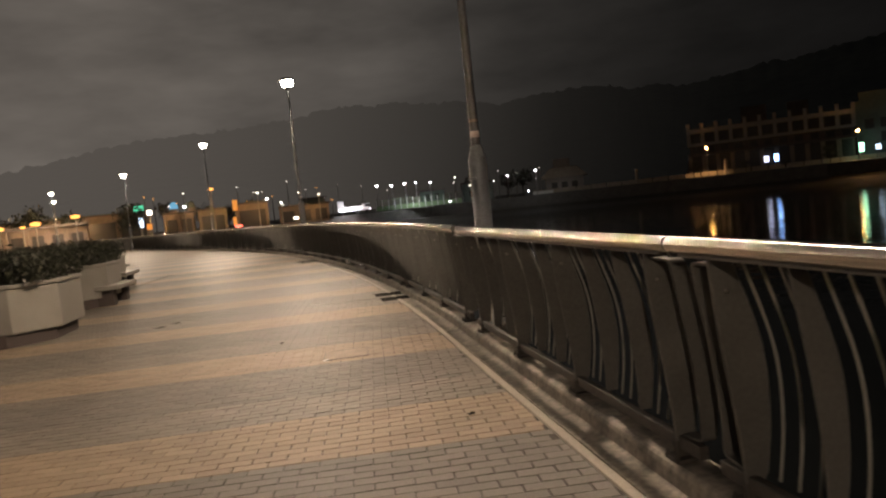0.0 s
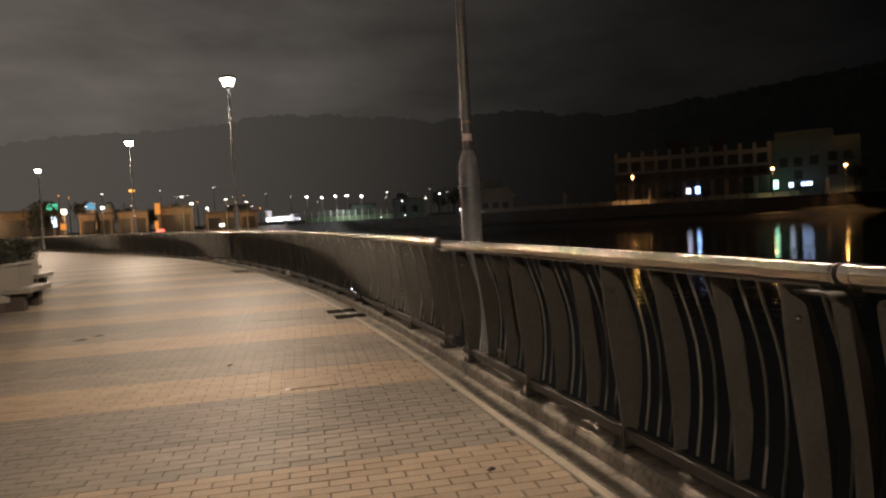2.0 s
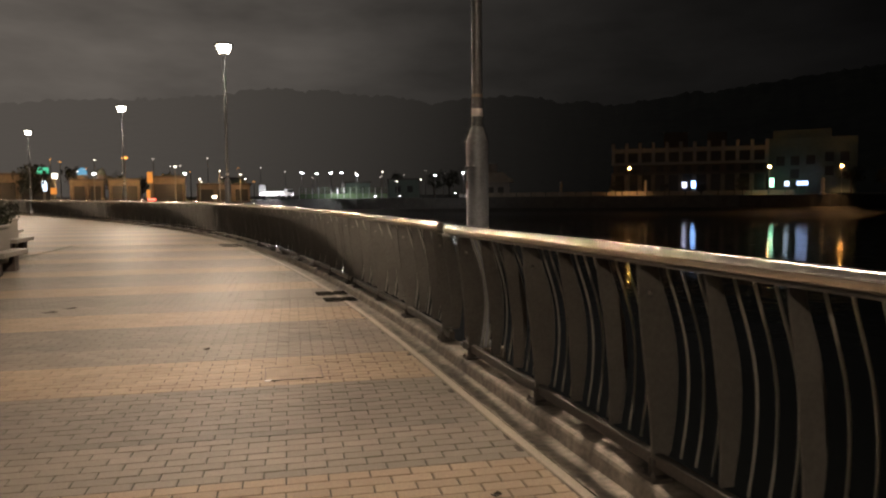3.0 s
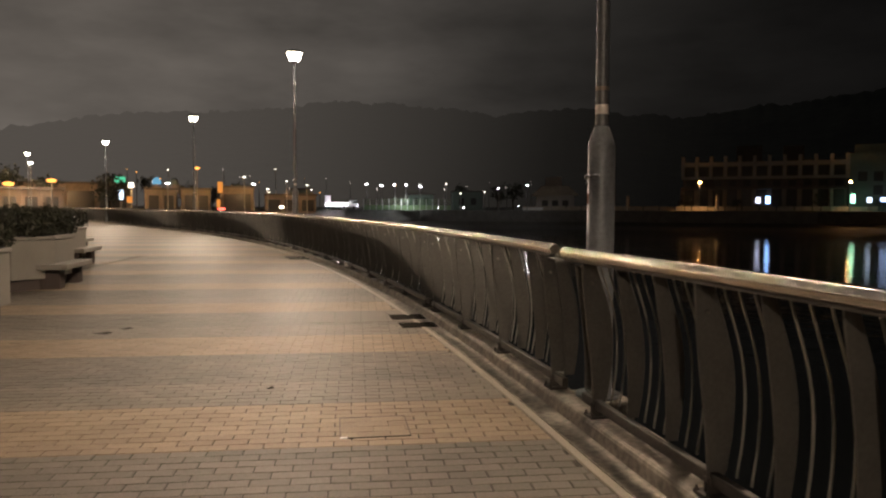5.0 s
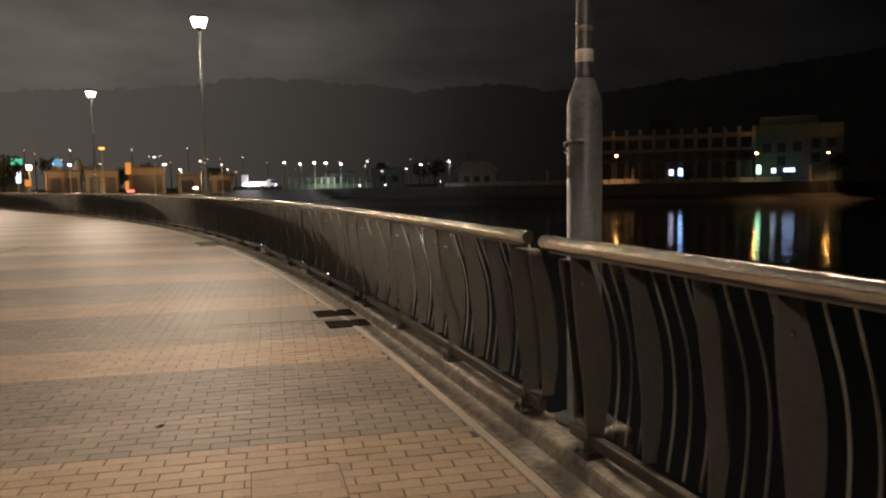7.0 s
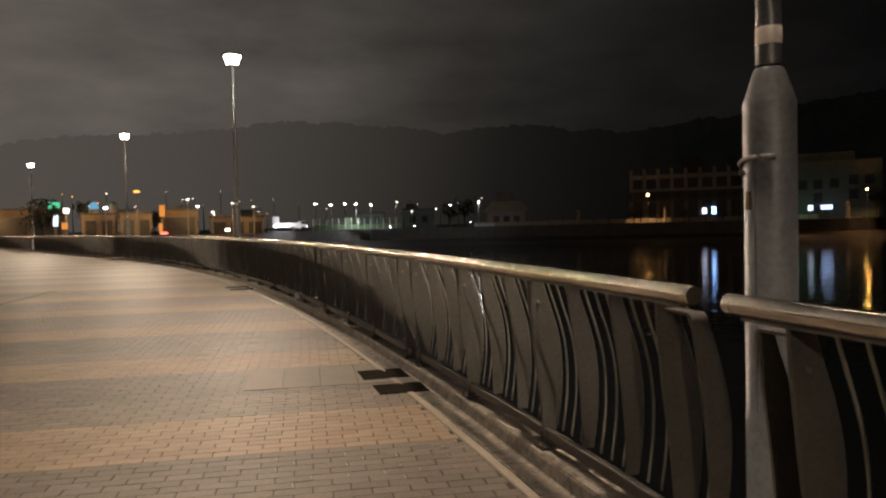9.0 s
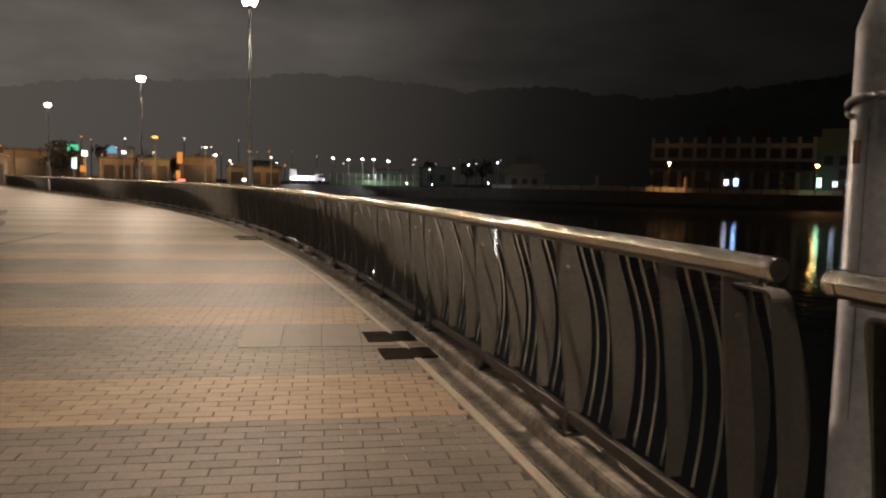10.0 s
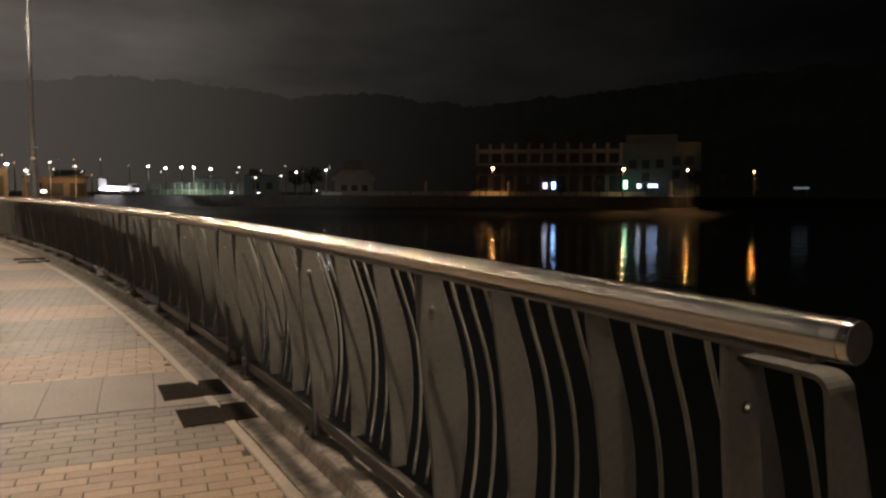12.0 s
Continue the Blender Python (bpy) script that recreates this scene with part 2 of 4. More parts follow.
def lathe(profile, steps=24, bm=None, at=(0, 0, 0)):
    """A turned form from (radius, height) pairs."""
    made = bm or bmesh.new()
    rings = []
    for r, z in profile:
        if r < 1e-5:
            rings.append([made.verts.new((at[0], at[1], at[2] + z))])
        else:
            rings.append([made.verts.new((at[0] + r * math.cos(2 * math.pi * k / steps), at[1] + r * math.sin(2 * math.pi * k / steps), at[2] + z)) for k in range(steps)])
    for a, b in zip(rings, rings[1:]):
        for k in range(steps):
            q = (k + 1) % steps
            vs = [a[k % len(a)], a[q % len(a)], b[q % len(b)], b[k % len(b)]]
            vs = list(dict.fromkeys(vs))
            if len(vs) > 2:
                made.faces.new(vs)
    return made


def tube(points, radius, steps=10, bm=None, ends=True):
    """A round bar along points in a plane."""
    made = bm or bmesh.new()
    rings = []
    for k, p in enumerate(points):
        p = Vector(p)
        d = (Vector(points[min(k + 1, len(points) - 1)]) - Vector(points[max(k - 1, 0)])).normalized()
        side = d.orthogonal().normalized() if abs(d.y) > 0.9 else d.cross(Vector((0, 1, 0))).normalized()
        up = d.cross(side).normalized()
        rings.append([made.verts.new(p + radius * (math.cos(2 * math.pi * j / steps) * side + math.sin(2 * math.pi * j / steps) * up)) for j in range(steps)])
    for a, b in zip(rings, rings[1:]):
        for j in range(steps):
            made.faces.new((a[j], a[(j + 1) % steps], b[(j + 1) % steps], b[j]))
    if ends:
        made.faces.new(rings[0][::-1])
        made.faces.new(rings[-1])
    return made


def edge_x(y):
    """The inner edge of the kerb, bending away to the left."""
    if y < 7.7:
        return 1.405
    if y < 52:
        return 1.405 - 0.0052 * (y - 7.7) ** 2
    return 1.405 - 0.0052 * 44.3 ** 2 - 0.461 * (y - 52)


def rise(y):
    """Height of the paving: it climbs gently towards the town."""
    return 0.0074 * max(0.0, y - 6.4)


def edge_frame(y):
    d = Vector((edge_x(y + 0.05) - edge_x(y - 0.05), 0.1, 0)).normalized()
    return Vector((edge_x(y), y, rise(y))), Vector((d.y, -d.x, 0)), d


def sweep(profile, ys, bm=None, closed=True):
    """A long form with the profile (outward offset, height), laid along the kerb line."""
    made = bm or bmesh.new()
    rings = []
    for y in ys:
        p, out, _ = edge_frame(y)
        rings.append([made.verts.new(p + out * o + Vector((0, 0, z))) for o, z in profile])
    m = len(profile)
    for a, b in zip(rings, rings[1:]):
        for k in range(m if closed else m - 1):
            made.faces.new((a[k], a[(k + 1) % m], b[(k + 1) % m], b[k]))
    if closed:
        made.faces.new(rings[0])
        made.faces.new(rings[-1][::-1])
    return made


# ---- ground, kerb, water ----
YS = [-8 + 1.0 * k for k in range(16)] + [8 + 1.1 * k for k in range(80)]
PAVE_TURN = math.atan(-0.085)
CU, SU = math.cos(PAVE_TURN), math.sin(PAVE_TURN)


def pave(u, v, z=0.0):
    y = SU * u + CU * v
    return Vector((CU * u - SU * v, y, z + rise(y)))


# promenade bed under the pavers: one sheet
bm = bmesh.new()
rows = []
for y in YS:
    p, out, _ = edge_frame(y)
    rows.append([bm.verts.new((x, y, p.z - 0.007)) for x in (-90, -50, p.x)])
for a, b in zip(rows, rows[1:]):
    for k in range(2):
        if a[k + 1].co.x > a[k].co.x or b[k + 1].co.x > b[k].co.x:
            bm.faces.new((a[k], a[k + 1], b[k + 1], b[k]))
promenade = part("pavement", bm, M_JOINT)
tagged(promenade, "promenade of sandy and grey brick pavers in broad stripes", "pavement", kind="structure")

COURSE, BRICK = 0.1043, 0.225
PERIOD = 29 * COURSE
V0 = 4.57


def stripe(v):
    k = int(math.floor((v - V0) / COURSE + 1e-6)) % 29
    return 0 if k < 10 else (1 if k < 17 else 2)


# edging strip and kerb
tagged(part("edging", sweep([(0.0, -0.05), (0.0, 0.001), (0.006, 0.006), (0.058, 0.008), (0.068, 0.002), (0.075, -0.05)], YS), M_EDGE), "pale worn granite edging strip along the paving", "edging", kind="structure")
tagged(part("kerb", sweep([(0.078, -0.4), (0.078, 0.000), (0.225, 0.002), (0.240, 0.008), (0.252, 0.080), (0.262, 0.100), (0.282, 0.110), (0.445, 0.110), (0.458, 0.097), (0.463, -0.4)], YS), M_KERB), "weathered concrete kerb beam under the railing", "kerb", kind="structure")
tagged(part("sea_wall", sweep([(0.10, -0.402), (0.460, -0.402), (0.64, -4.9), (0.10, -4.9)], YS), M_WALL), "dark stained concrete sea wall", "wall", kind="structure")

WATER_Z = -3.6
bm = bmesh.new()
bmesh.ops.create_grid(bm, x_segments=1, y_segments=1, size=1500, matrix=Matrix.Translation((700, 300, WATER_Z)))
tagged(part("water", bm, M_WATER), "black calm bay water with small ripples", "water", kind="structure")


# ---- railing ----
PANEL = 4.81
RAIL_Z, RAIL_R, RAIL_OFF = 1.237, 0.040, 0.21
# outline of the bowed plates: (height, inner edge, outer edge), outward from the rail's axis
BOW = [(1.20, 0.005, 0.105), (1.06, 0.012, 0.150), (0.95, 0.022, 0.190), (0.82, 0.036, 0.225), (0.69, 0.052, 0.242), (0.57, 0.068, 0.244), (0.45, 0.082, 0.238), (0.34, 0.092, 0.224), (0.24, 0.098, 0.205)]


def bow_at(z):
    """Inner and outer edge of the bow at a height, smoothed between the listed heights."""
    zs = [b[0] for b in BOW][::-1]
    a = b = 0.0
    for dz, w in ((-0.05, 0.25), (0.0, 0.5), (0.05, 0.25)):
        q = min(max(z + dz, zs[0]), zs[-1])
        a += w * float(np.interp(q, zs, [r[1] for r in BOW][::-1]))
        b += w * float(np.interp(q, zs, [r[2] for r in BOW][::-1]))
    return a, b


BOW_Z = [1.20 - 0.96 * k / 18 for k in range(19)]


def bow_plate(thick, inset, z_low=None, cut=0.0):
    """A flat plate, standing across the railing, bowed out towards the water."""
    made = bmesh.new()
    rows = []
    prof = [(z, *bow_at(z)) for z in BOW_Z] + ([(z_low, 0.104, 0.150)] if z_low is not None else [])
    e = min(0.005, thick / 3)
    for z, a, b in prof:
        a += inset * (b - a)
        b -= cut * (b - a)
        rows.append([made.verts.new(c) for c in ((a, -thick / 2 + e, z), (a + e, -thick / 2, z), (b - e, -thick / 2, z), (b, -thick / 2 + e, z), (b, thick / 2 - e, z), (b - e, thick / 2, z), (a + e, thick / 2, z), (a, thick / 2 - e, z))])
    for p, q in zip(rows, rows[1:]):
        for k in range(8):
            f = made.faces.new((p[k], p[(k + 1) % 8], q[(k + 1) % 8], q[k]))
            # outer edge takes the paler paint: its lit line is coloured in
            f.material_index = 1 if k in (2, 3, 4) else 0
    made.faces.new(rows[0])
    made.faces.new(rows[-1][::-1])
    return made


def end_loop(y_post, y_end):
    """The bent flat strap that closes a panel: out from the post, round, down along the bow and back."""
    made = bmesh.new()
    s = 1 if y_end > y_post else -1
    t = 0.011
    path = [(y_post, 1.150)]
    r = 0.03
    for k in range(6):
        a = math.pi / 2 * k / 5
        path.append((y_end - s * (r - r * math.sin(a)), 1.150 - (r - r * math.cos(a))))
    for k in range(14):
        path.append((y_end, 1.08 - 0.77 * k / 13))
    for k in range(6):
        a = math.pi / 2 * k / 5
        path.append((y_end - s * (r - r * math.cos(a)), 0.255 - r * math.sin(a) + 0.03))
    path.append((y_post, 0.235))

    rows = []
    for k, (y, z) in enumerate(path):
        y2, z2 = path[min(k + 1, len(path) - 1)]
        y1, z1 = path[max(k - 1, 0)]
        d = Vector((y2 - y1, z2 - z1)).normalized()
        nrm = Vector((-d.y, d.x)) * t / 2
        a, b = bow_at(z)
        a, b = a + 0.30 * (b - a), b - 0.02 * (b - a)
        rows.append([made.verts.new((x, y + q * nrm.x, z + q * nrm.y)) for x, q in ((a, -1), (b, -1), (b, 1), (a, 1))])
    for p, q in zip(rows, rows[1:]):
        for k in range(4):
            made.faces.new((p[k], p[(k + 1) % 4], q[(k + 1) % 4], q[k]))
    made.faces.new(rows[0])
    made.faces.new(rows[-1][::-1])
    return made


def railing_panel(bend, loop_start=True, loop_end=True):
    """One panel, from y = 0 to PANEL, bowed in plan by bend; x points to the water, z = 0 is the paving."""

    def swing(y):
        return bend * y * (PANEL - y)

    def bent(bm):
        for v in bm.verts:
            v.co.x += swing(v.co.y)
        return bm

    ob = thing("railing", "grey-brown railing with bowed plates, bars and round steel handrail", "railing", "railing panels along the water")
    # handrail with rounded end caps
    bm = bmesh.new()
    prof = [(RAIL_R - 0.004, 0.001), (RAIL_R, 0.006)] + [(RAIL_R, 0.1 + (PANEL - 0.2) * k / 16) for k in range(17)] + [(RAIL_R, PANEL - 0.006), (RAIL_R - 0.004, PANEL - 0.001)]
    lathe(prof, 32, bm)
    bmesh.ops.rotate(bm, verts=bm.verts, cent=(0, 0, 0), matrix=Matrix.Rotation(-math.pi / 2, 3, "X"))
    bmesh.ops.translate(bm, verts=bm.verts, vec=(0, 0, RAIL_Z))
    rail = part("handrail", bent(bm), M_RAIL, ob, "round brushed steel handrail", smooth=True)
    for y0, y1 in ((0.0, 0.003), (PANEL - 0.003, PANEL)):
        bm = lathe([(0.0, y0), (RAIL_R - 0.003, y0), (RAIL_R - 0.003, y1), (0.0, y1)], 32)
        bmesh.ops.rotate(bm, verts=bm.verts, cent=(0, 0, 0), matrix=Matrix.Rotation(-math.pi / 2, 3, "X"))
        bmesh.ops.translate(bm, verts=bm.verts, vec=(0, 0, RAIL_Z))
        part("end_cap", bent(bm), M_CAP, rail, "flat dull steel end cap")
    for y0, y1 in ((0.02, 0.05), (PANEL - 0.05, PANEL - 0.02)):
        bm = lathe([(RAIL_R + 0.0015, 0.0), (RAIL_R + 0.0015, y1 - y0)], 32)
        bmesh.ops.rotate(bm, verts=bm.verts, cent=(0, 0, 0), matrix=Matrix.Rotation(-math.pi / 2, 3, "X"))
        bmesh.ops.translate(bm, verts=bm.verts, vec=(0, y0, RAIL_Z))
        part("weld_ring", bent(bm), M_RAIL, ob, "thin raised ring near the rail end", smooth=True)
    # flat bar under the handrail
    for nm, x0, x1, z0, z1 in (("top_bar", -0.012, 0.03, 1.184, 1.198), ("bottom_bar", 0.110, 0.158, 0.172, 0.236)):
        bm = bmesh.new()
        rows = []
        for k in range(13):
            yy = 0.08 + (PANEL - 0.16) * k / 12
            rows.append([bm.verts.new(c) for c in ((x0, yy, z0), (x1, yy, z0), (x1, yy, z1 - 0.005), (x1 - 0.005, yy, z1), (x0 + 0.005, yy, z1), (x0, yy, z1 - 0.005))])
        for p, q in zip(rows, rows[1:]):
            for k in range(6):
                bm.faces.new((p[k], p[(k + 1) % 6], q[(k + 1) % 6], q[k]))
        bm.faces.new(rows[0])
        bm.faces.new(rows[-1][::-1])
        part(nm, bent(bm), M_PLATE if nm == "top_bar" else M_FOOT, ob)
    # posts with feet
    y_a, y_b = 0.29 if loop_start else 0.24, PANEL - (0.29 if loop_end else 0.24)
    gap = (y_b - y_a) / 3
    posts = [y_a + gap * k for k in range(4)]
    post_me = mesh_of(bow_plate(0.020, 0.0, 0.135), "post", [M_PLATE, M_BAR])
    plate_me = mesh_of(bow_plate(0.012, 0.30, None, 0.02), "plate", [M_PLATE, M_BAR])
    bar_pts = []
    for z in BOW_Z:
        bar_pts.append((bow_at(z)[1] - 0.022, 0, z))
    bar_me = mesh_of(tube(bar_pts, 0.0068, 8), "bar", M_BAR, True)
    foot_bm = box(0.065, 0.21, -0.07, 0.07, 0.109, 0.130, 0.003)
    for x, y in ((0.075, -0.05), (0.075, 0.05), (0.18, -0.05), (0.18, 0.05)):
        lathe([(0.014, 0.0), (0.014, 0.009), (0.007, 0.010), (0.007, 0.024), (0.0, 0.025)], 6, foot_bm, (x, y, 0.130))
    for y in (-0.016, 0.016):
        box(0.095, 0.165, y - 0.005, y + 0.005, 0.128, 0.21, 0.002, foot_bm)
    foot_me = mesh_of(foot_bm, "foot", M_FOOT)
    bolt_me = mesh_of(lathe([(0.0, 0.0), (0.013, 0.0), (0.013, 0.007), (0.006, 0.012), (0.0, 0.012)], 8), "bolt", M_CAP)
    for y in posts:
        p = new("post", post_me)
        p.parent, p.matrix_basis = ob, Matrix.Translation((swing(y), y, 0))
        q = new("foot", foot_me)
        q.parent, q.matrix_basis = p, Matrix.Identity(4)
        q["label"] = "rusty dirty bolted foot plate"
        for z, x in ((1.04, 0.075),):
            s = new("bolt", bolt_me)
            s.parent, s.matrix_basis = p, pose(x, -0.010, z, 90, 0, 0)
    for k in range(3):
        for j in range(1, 12):
            y = posts[k] + gap * j / 12
            me, nm = (plate_me, "plate") if j % 4 == 0 else (bar_me, "bar")
            o = new(nm, me)
            o.parent, o.matrix_basis = ob, Matrix.Translation((swing(y), y, 0))
    loose = []
    for y_post, y_end, looped in ((posts[0], 0.085, loop_start), (posts[3], PANEL - 0.085, loop_end)):
        if looped:
            part("end_loop", bent(end_loop(y_post, y_end)), M_PLATE, ob, "bent flat strap closing the panel end")
            loose.append((y_post + y_end) / 2)
    if not loop_start:
        loose.append(y_a - gap / 12)
    if not loop_end:
        loose += [y_b + gap / 12, y_b + gap / 6 - 0.01]
    for y in loose:
        o = new("bar", bar_me)
        o.parent, o.matrix_basis = ob, Matrix.Translation((swing(y), y, 0))
    return ob


first = railing_panel(0.0)
starts = [3.075 - 4.83 * 2, 3.075 - 4.83, 3.075, 8.105]
first.matrix_basis = Matrix.Translation((1.405 + RAIL_OFF, starts[0], 0))
for y in starts[1:3]:
    copy_thing(first, Matrix.Translation((1.405 + RAIL_OFF, y, 0)))
y = starts[3]
bowed_first = railing_panel(0.0052, True, False)
bowed = railing_panel(0.0052, False, False)
for k in range(17):
    p, out, d = edge_frame(y)
    a = p + out * RAIL_OFF
    y2 = y + PANEL * d.y
    for _ in range(3):
        p2, out2, d2 = edge_frame(y2)
        b = p2 + out2 * RAIL_OFF
        y2 += (PANEL + 0.02 - (b - a).length) * d2.y
    turn = math.atan2(-(b.x - a.x), b.y - a.y)
    climb = math.atan2(b.z - a.z, (b - a).length)
    m = Matrix.Translation(a) @ Matrix.Rotation(turn, 4, "Z") @ Matrix.Rotation(climb, 4, "X")
    if k < 2:
        (bowed_first, bowed)[k].matrix_basis = m
    else:
        copy_thing(bowed if y < 50 else first, m)
    y = y2


# ---- lamp posts ----
def lamp_post():
    ob = thing("street_lamp", "galvanised lamp post with wide base and bright lantern", "street lamp", "lamp posts along the promenade")
    base = part("base", lathe([(0.0, 0.115), (0.17, 0.115), (0.17, 0.135), (0.102, 0.137), (0.102, 2.00), (0.100, 2.015), (0.060, 2.140), (0.055, 2.150), (0.0, 2.150)], 40), M_POLE, ob, "thick galvanised base tube with cone", True)
    for ang in (math.pi + 0.30, math.pi - 0.5):
        x, y = 0.1015 * math.cos(ang), 0.1015 * math.sin(ang)
        part("hatch_seam", box(x - 0.0012, x + 0.0012, y - 0.0012, y + 0.0012, 0.75, 1.72), M_BLACK, base, "thin dark hatch seam")
    bm = bmesh.new()
    tube([(0.110 * math.cos(q), 0.110 * math.sin(q), 1.752 + 0.030 * min(1.0, (q - 1.9) / 1.2)) for q in [1.9 + 2.3 * k / 14 for k in range(15)]], 0.013, 8, bm)
    tube([(0.109 * math.cos(q), 0.109 * math.sin(q), 1.752 - 0.028 * (q - 1.9)) for q in [1.9 + 1.0 * k / 6 for k in range(7)]], 0.010, 8, bm)
    part("strap", bm, M_POLE, base, "bent steel loop clamped round the tube", True)
    part("lock", box(-0.108, -0.096, -0.010, 0.018, 1.575, 1.650, 0.003), M_RUST, base, "rusty brown lock plate")
    pole = part("pole", lathe([(0.050, 2.16), (0.049, 2.6), (0.045, 4.2), (0.038, 6.480), (0.0, 6.480)], 24), M_POLE, ob, "", True)
    for z0, z1, m, text in ((2.245, 2.312, M_STICK, "white reflective band"), (2.420, 2.445, M_QUAY, "narrow faded band")):
        part("sticker", lathe([(0.0505, z0 - 0.002), (0.0512, z0), (0.0512, z1), (0.0505, z1 + 0.002)], 24), m, pole, text, True)
    part("lantern_neck", lathe([(0.0, 6.400), (0.046, 6.400), (0.056, 6.440), (0.125, 6.470), (0.125, 6.482), (0.0, 6.485)], 24), M_POST, ob, "", True)
    part("footing", box(-0.17, 0.20, -0.22, 0.22, -0.7, 0.115, 0.02), M_KERB, ob, "concrete block on the sea wall")
    glass = part("lantern_glass", lathe([(0.0, 6.490), (0.165, 6.490), (0.20, 6.600), (0.25, 6.740), (0.0, 6.745)], 24), G_LAMP, ob, "glowing inverted cone glass", True)
    glass.visible_shadow = False
    part("lantern_cap", lathe([(0.0, 6.747), (0.31, 6.747), (0.32, 6.762), (0.25, 6.820), (0.10, 6.860), (0.0, 6.870)], 24), M_POST, ob, "wide flat metal cap", True)
    return ob


# the second post is unseen, added behind the camera to light the railing plates
LAMPS = [(1.975, 8.09, 0), (-6.0, -16.0, 0), (-0.22, 28.5, 6), (-6.05, 48.2, 20), (-15.4, 67.2, 25), (-26.6, 83.5, 25), (-32.0, 101.0, 25)]
lamp0 = lamp_post()
lamp0.matrix_basis = pose(*LAMPS[0][:2], rise(LAMPS[0][1]))
for x, y, a in LAMPS[1:]:
    copy_thing(lamp0, pose(x, y, rise(y), 0, 0, a))
for k, (x, y, a) in enumerate(LAMPS):
    # the light of each lantern, leaving through its glass under the cap
    point_light("lantern_light", (x, y, rise(y) + 6.70), LAMP_W, LAMP_COL, 0.15)


# ---- manhole, drains, slabs ----
mh = thing("manhole_cover", "square paver-filled manhole cover with thin metal frame", "manhole cover", at=Matrix.Translation((0.25, 7.995, rise(8.0))) @ Matrix.Rotation(PAVE_TURN * 0.6, 4, "Z"))
fb = bmesh.new()
for a in range(4):
    m = Matrix.Rotation(a * math.pi / 2, 4, "Z")
    g = bmesh.ops.create_cube(fb, size=1.0, matrix=m @ Matrix.Translation((0, 0.237, -0.004)) @ Matrix.Diagonal((0.48, 0.006, 0.017, 1)))
part("frame", fb, M_FOOT, mh, "dark worn metal frame")
for r in range(4):
    v0 = -0.233 + 0.1165 * r
    cuts = (-0.233, -0.01, 0.213, 0.233) if r % 2 else (-0.233, -0.12, 0.103, 0.233)
    for a, b in zip(cuts, cuts[1:]):
        part("paver", box(a + 0.0015, b - 0.0015, v0 + 0.0015, v0 + 0.115, -0.012, 0.0030 + 0.0006 * ((r + int(a * 100)) % 3), 0.001), M_YELLOW, mh)
part("chip", box(-0.24, -0.19, -0.255, -0.225, 0.003, 0.0075, 0.002), M_WHITE, mh, "pale chipped corner")

DRAINS = [(1.07, 12.05, 1.525, 12.44), (1.03, 12.70, 1.485, 13.17), (-0.42, 24.2, 0.14, 24.6), (-0.53, 24.9, 0.04, 25.35)]
for x0, y0, x1, y1 in DRAINS:
    g = thing("drain_grate", "dark drain opening beside the kerb, its shade a flat black block", "drain", "drain openings by the kerb", at=Matrix.Translation((0, 0, rise(y0))))
    # no recess: a black block stands for the shade inside the pit
    part("pit", box(x0, x1, y0, y1, -0.05, 0.0098, 0.0), M_PIT, g, "black block for the shade in the pit")
    for k in range(9):
        xx = x0 + (x1 - x0) * (k + 0.5) / 9
        part("slat", box(xx - 0.008, xx + 0.008, y0 + 0.01, y1 - 0.01, 0.001, 0.0106, 0.001), M_PIT, g)
    part("pit_frame", box(x0 - 0.012, x0, y0 - 0.012, y1 + 0.012, -0.03, 0.0104, 0.001), M_PIT, g)

# small reflector clipped to the railing's foot
p, out, d = edge_frame(20.0)
rf = thing("reflector", "small pale reflector clipped to the railing foot", "reflector", at=Matrix.Translation(p + out * 0.30) @ Matrix.Rotation(math.atan2(-d.x, d.y), 4, "Z"))
part("lens", box(-0.05, 0.05, -0.012, 0.012, 0.13, 0.23, 0.006), M_STICK, rf, "pale pinkish lens")
part("clip", box(-0.03, 0.03, 0.012, 0.05, 0.112, 0.20, 0.003), M_FOOT, rf)


# crumpled scraps of shiny film caught on the bottom bar
M_FILM = mat("shiny_film", (0.75, 0.73, 0.72), 0.18, metal=0.6, var=0.1)
rng = random.Random(4)
for y_s, size in ((15.6, 0.05), (16.2, 0.08), (16.9, 0.06), (17.9, 0.09), (18.8, 0.05)):
    p, out, d = edge_frame(y_s)
    bm = bmesh.new()
    bmesh.ops.create_icosphere(bm, subdivisions=2, radius=size)
    for vert in bm.verts:
        vert.co *= 0.6 + 0.7 * rng.random()
        vert.co.z *= 0.5
    tagged(part("film_scrap", bm, M_FILM, None, "", False, Matrix.Translation(p + out * 0.30 + Vector((0, 0, 0.109 + size * 0.45)))), "crumpled scrap of shiny film by the railing foot", "litter", "scraps along the kerb")


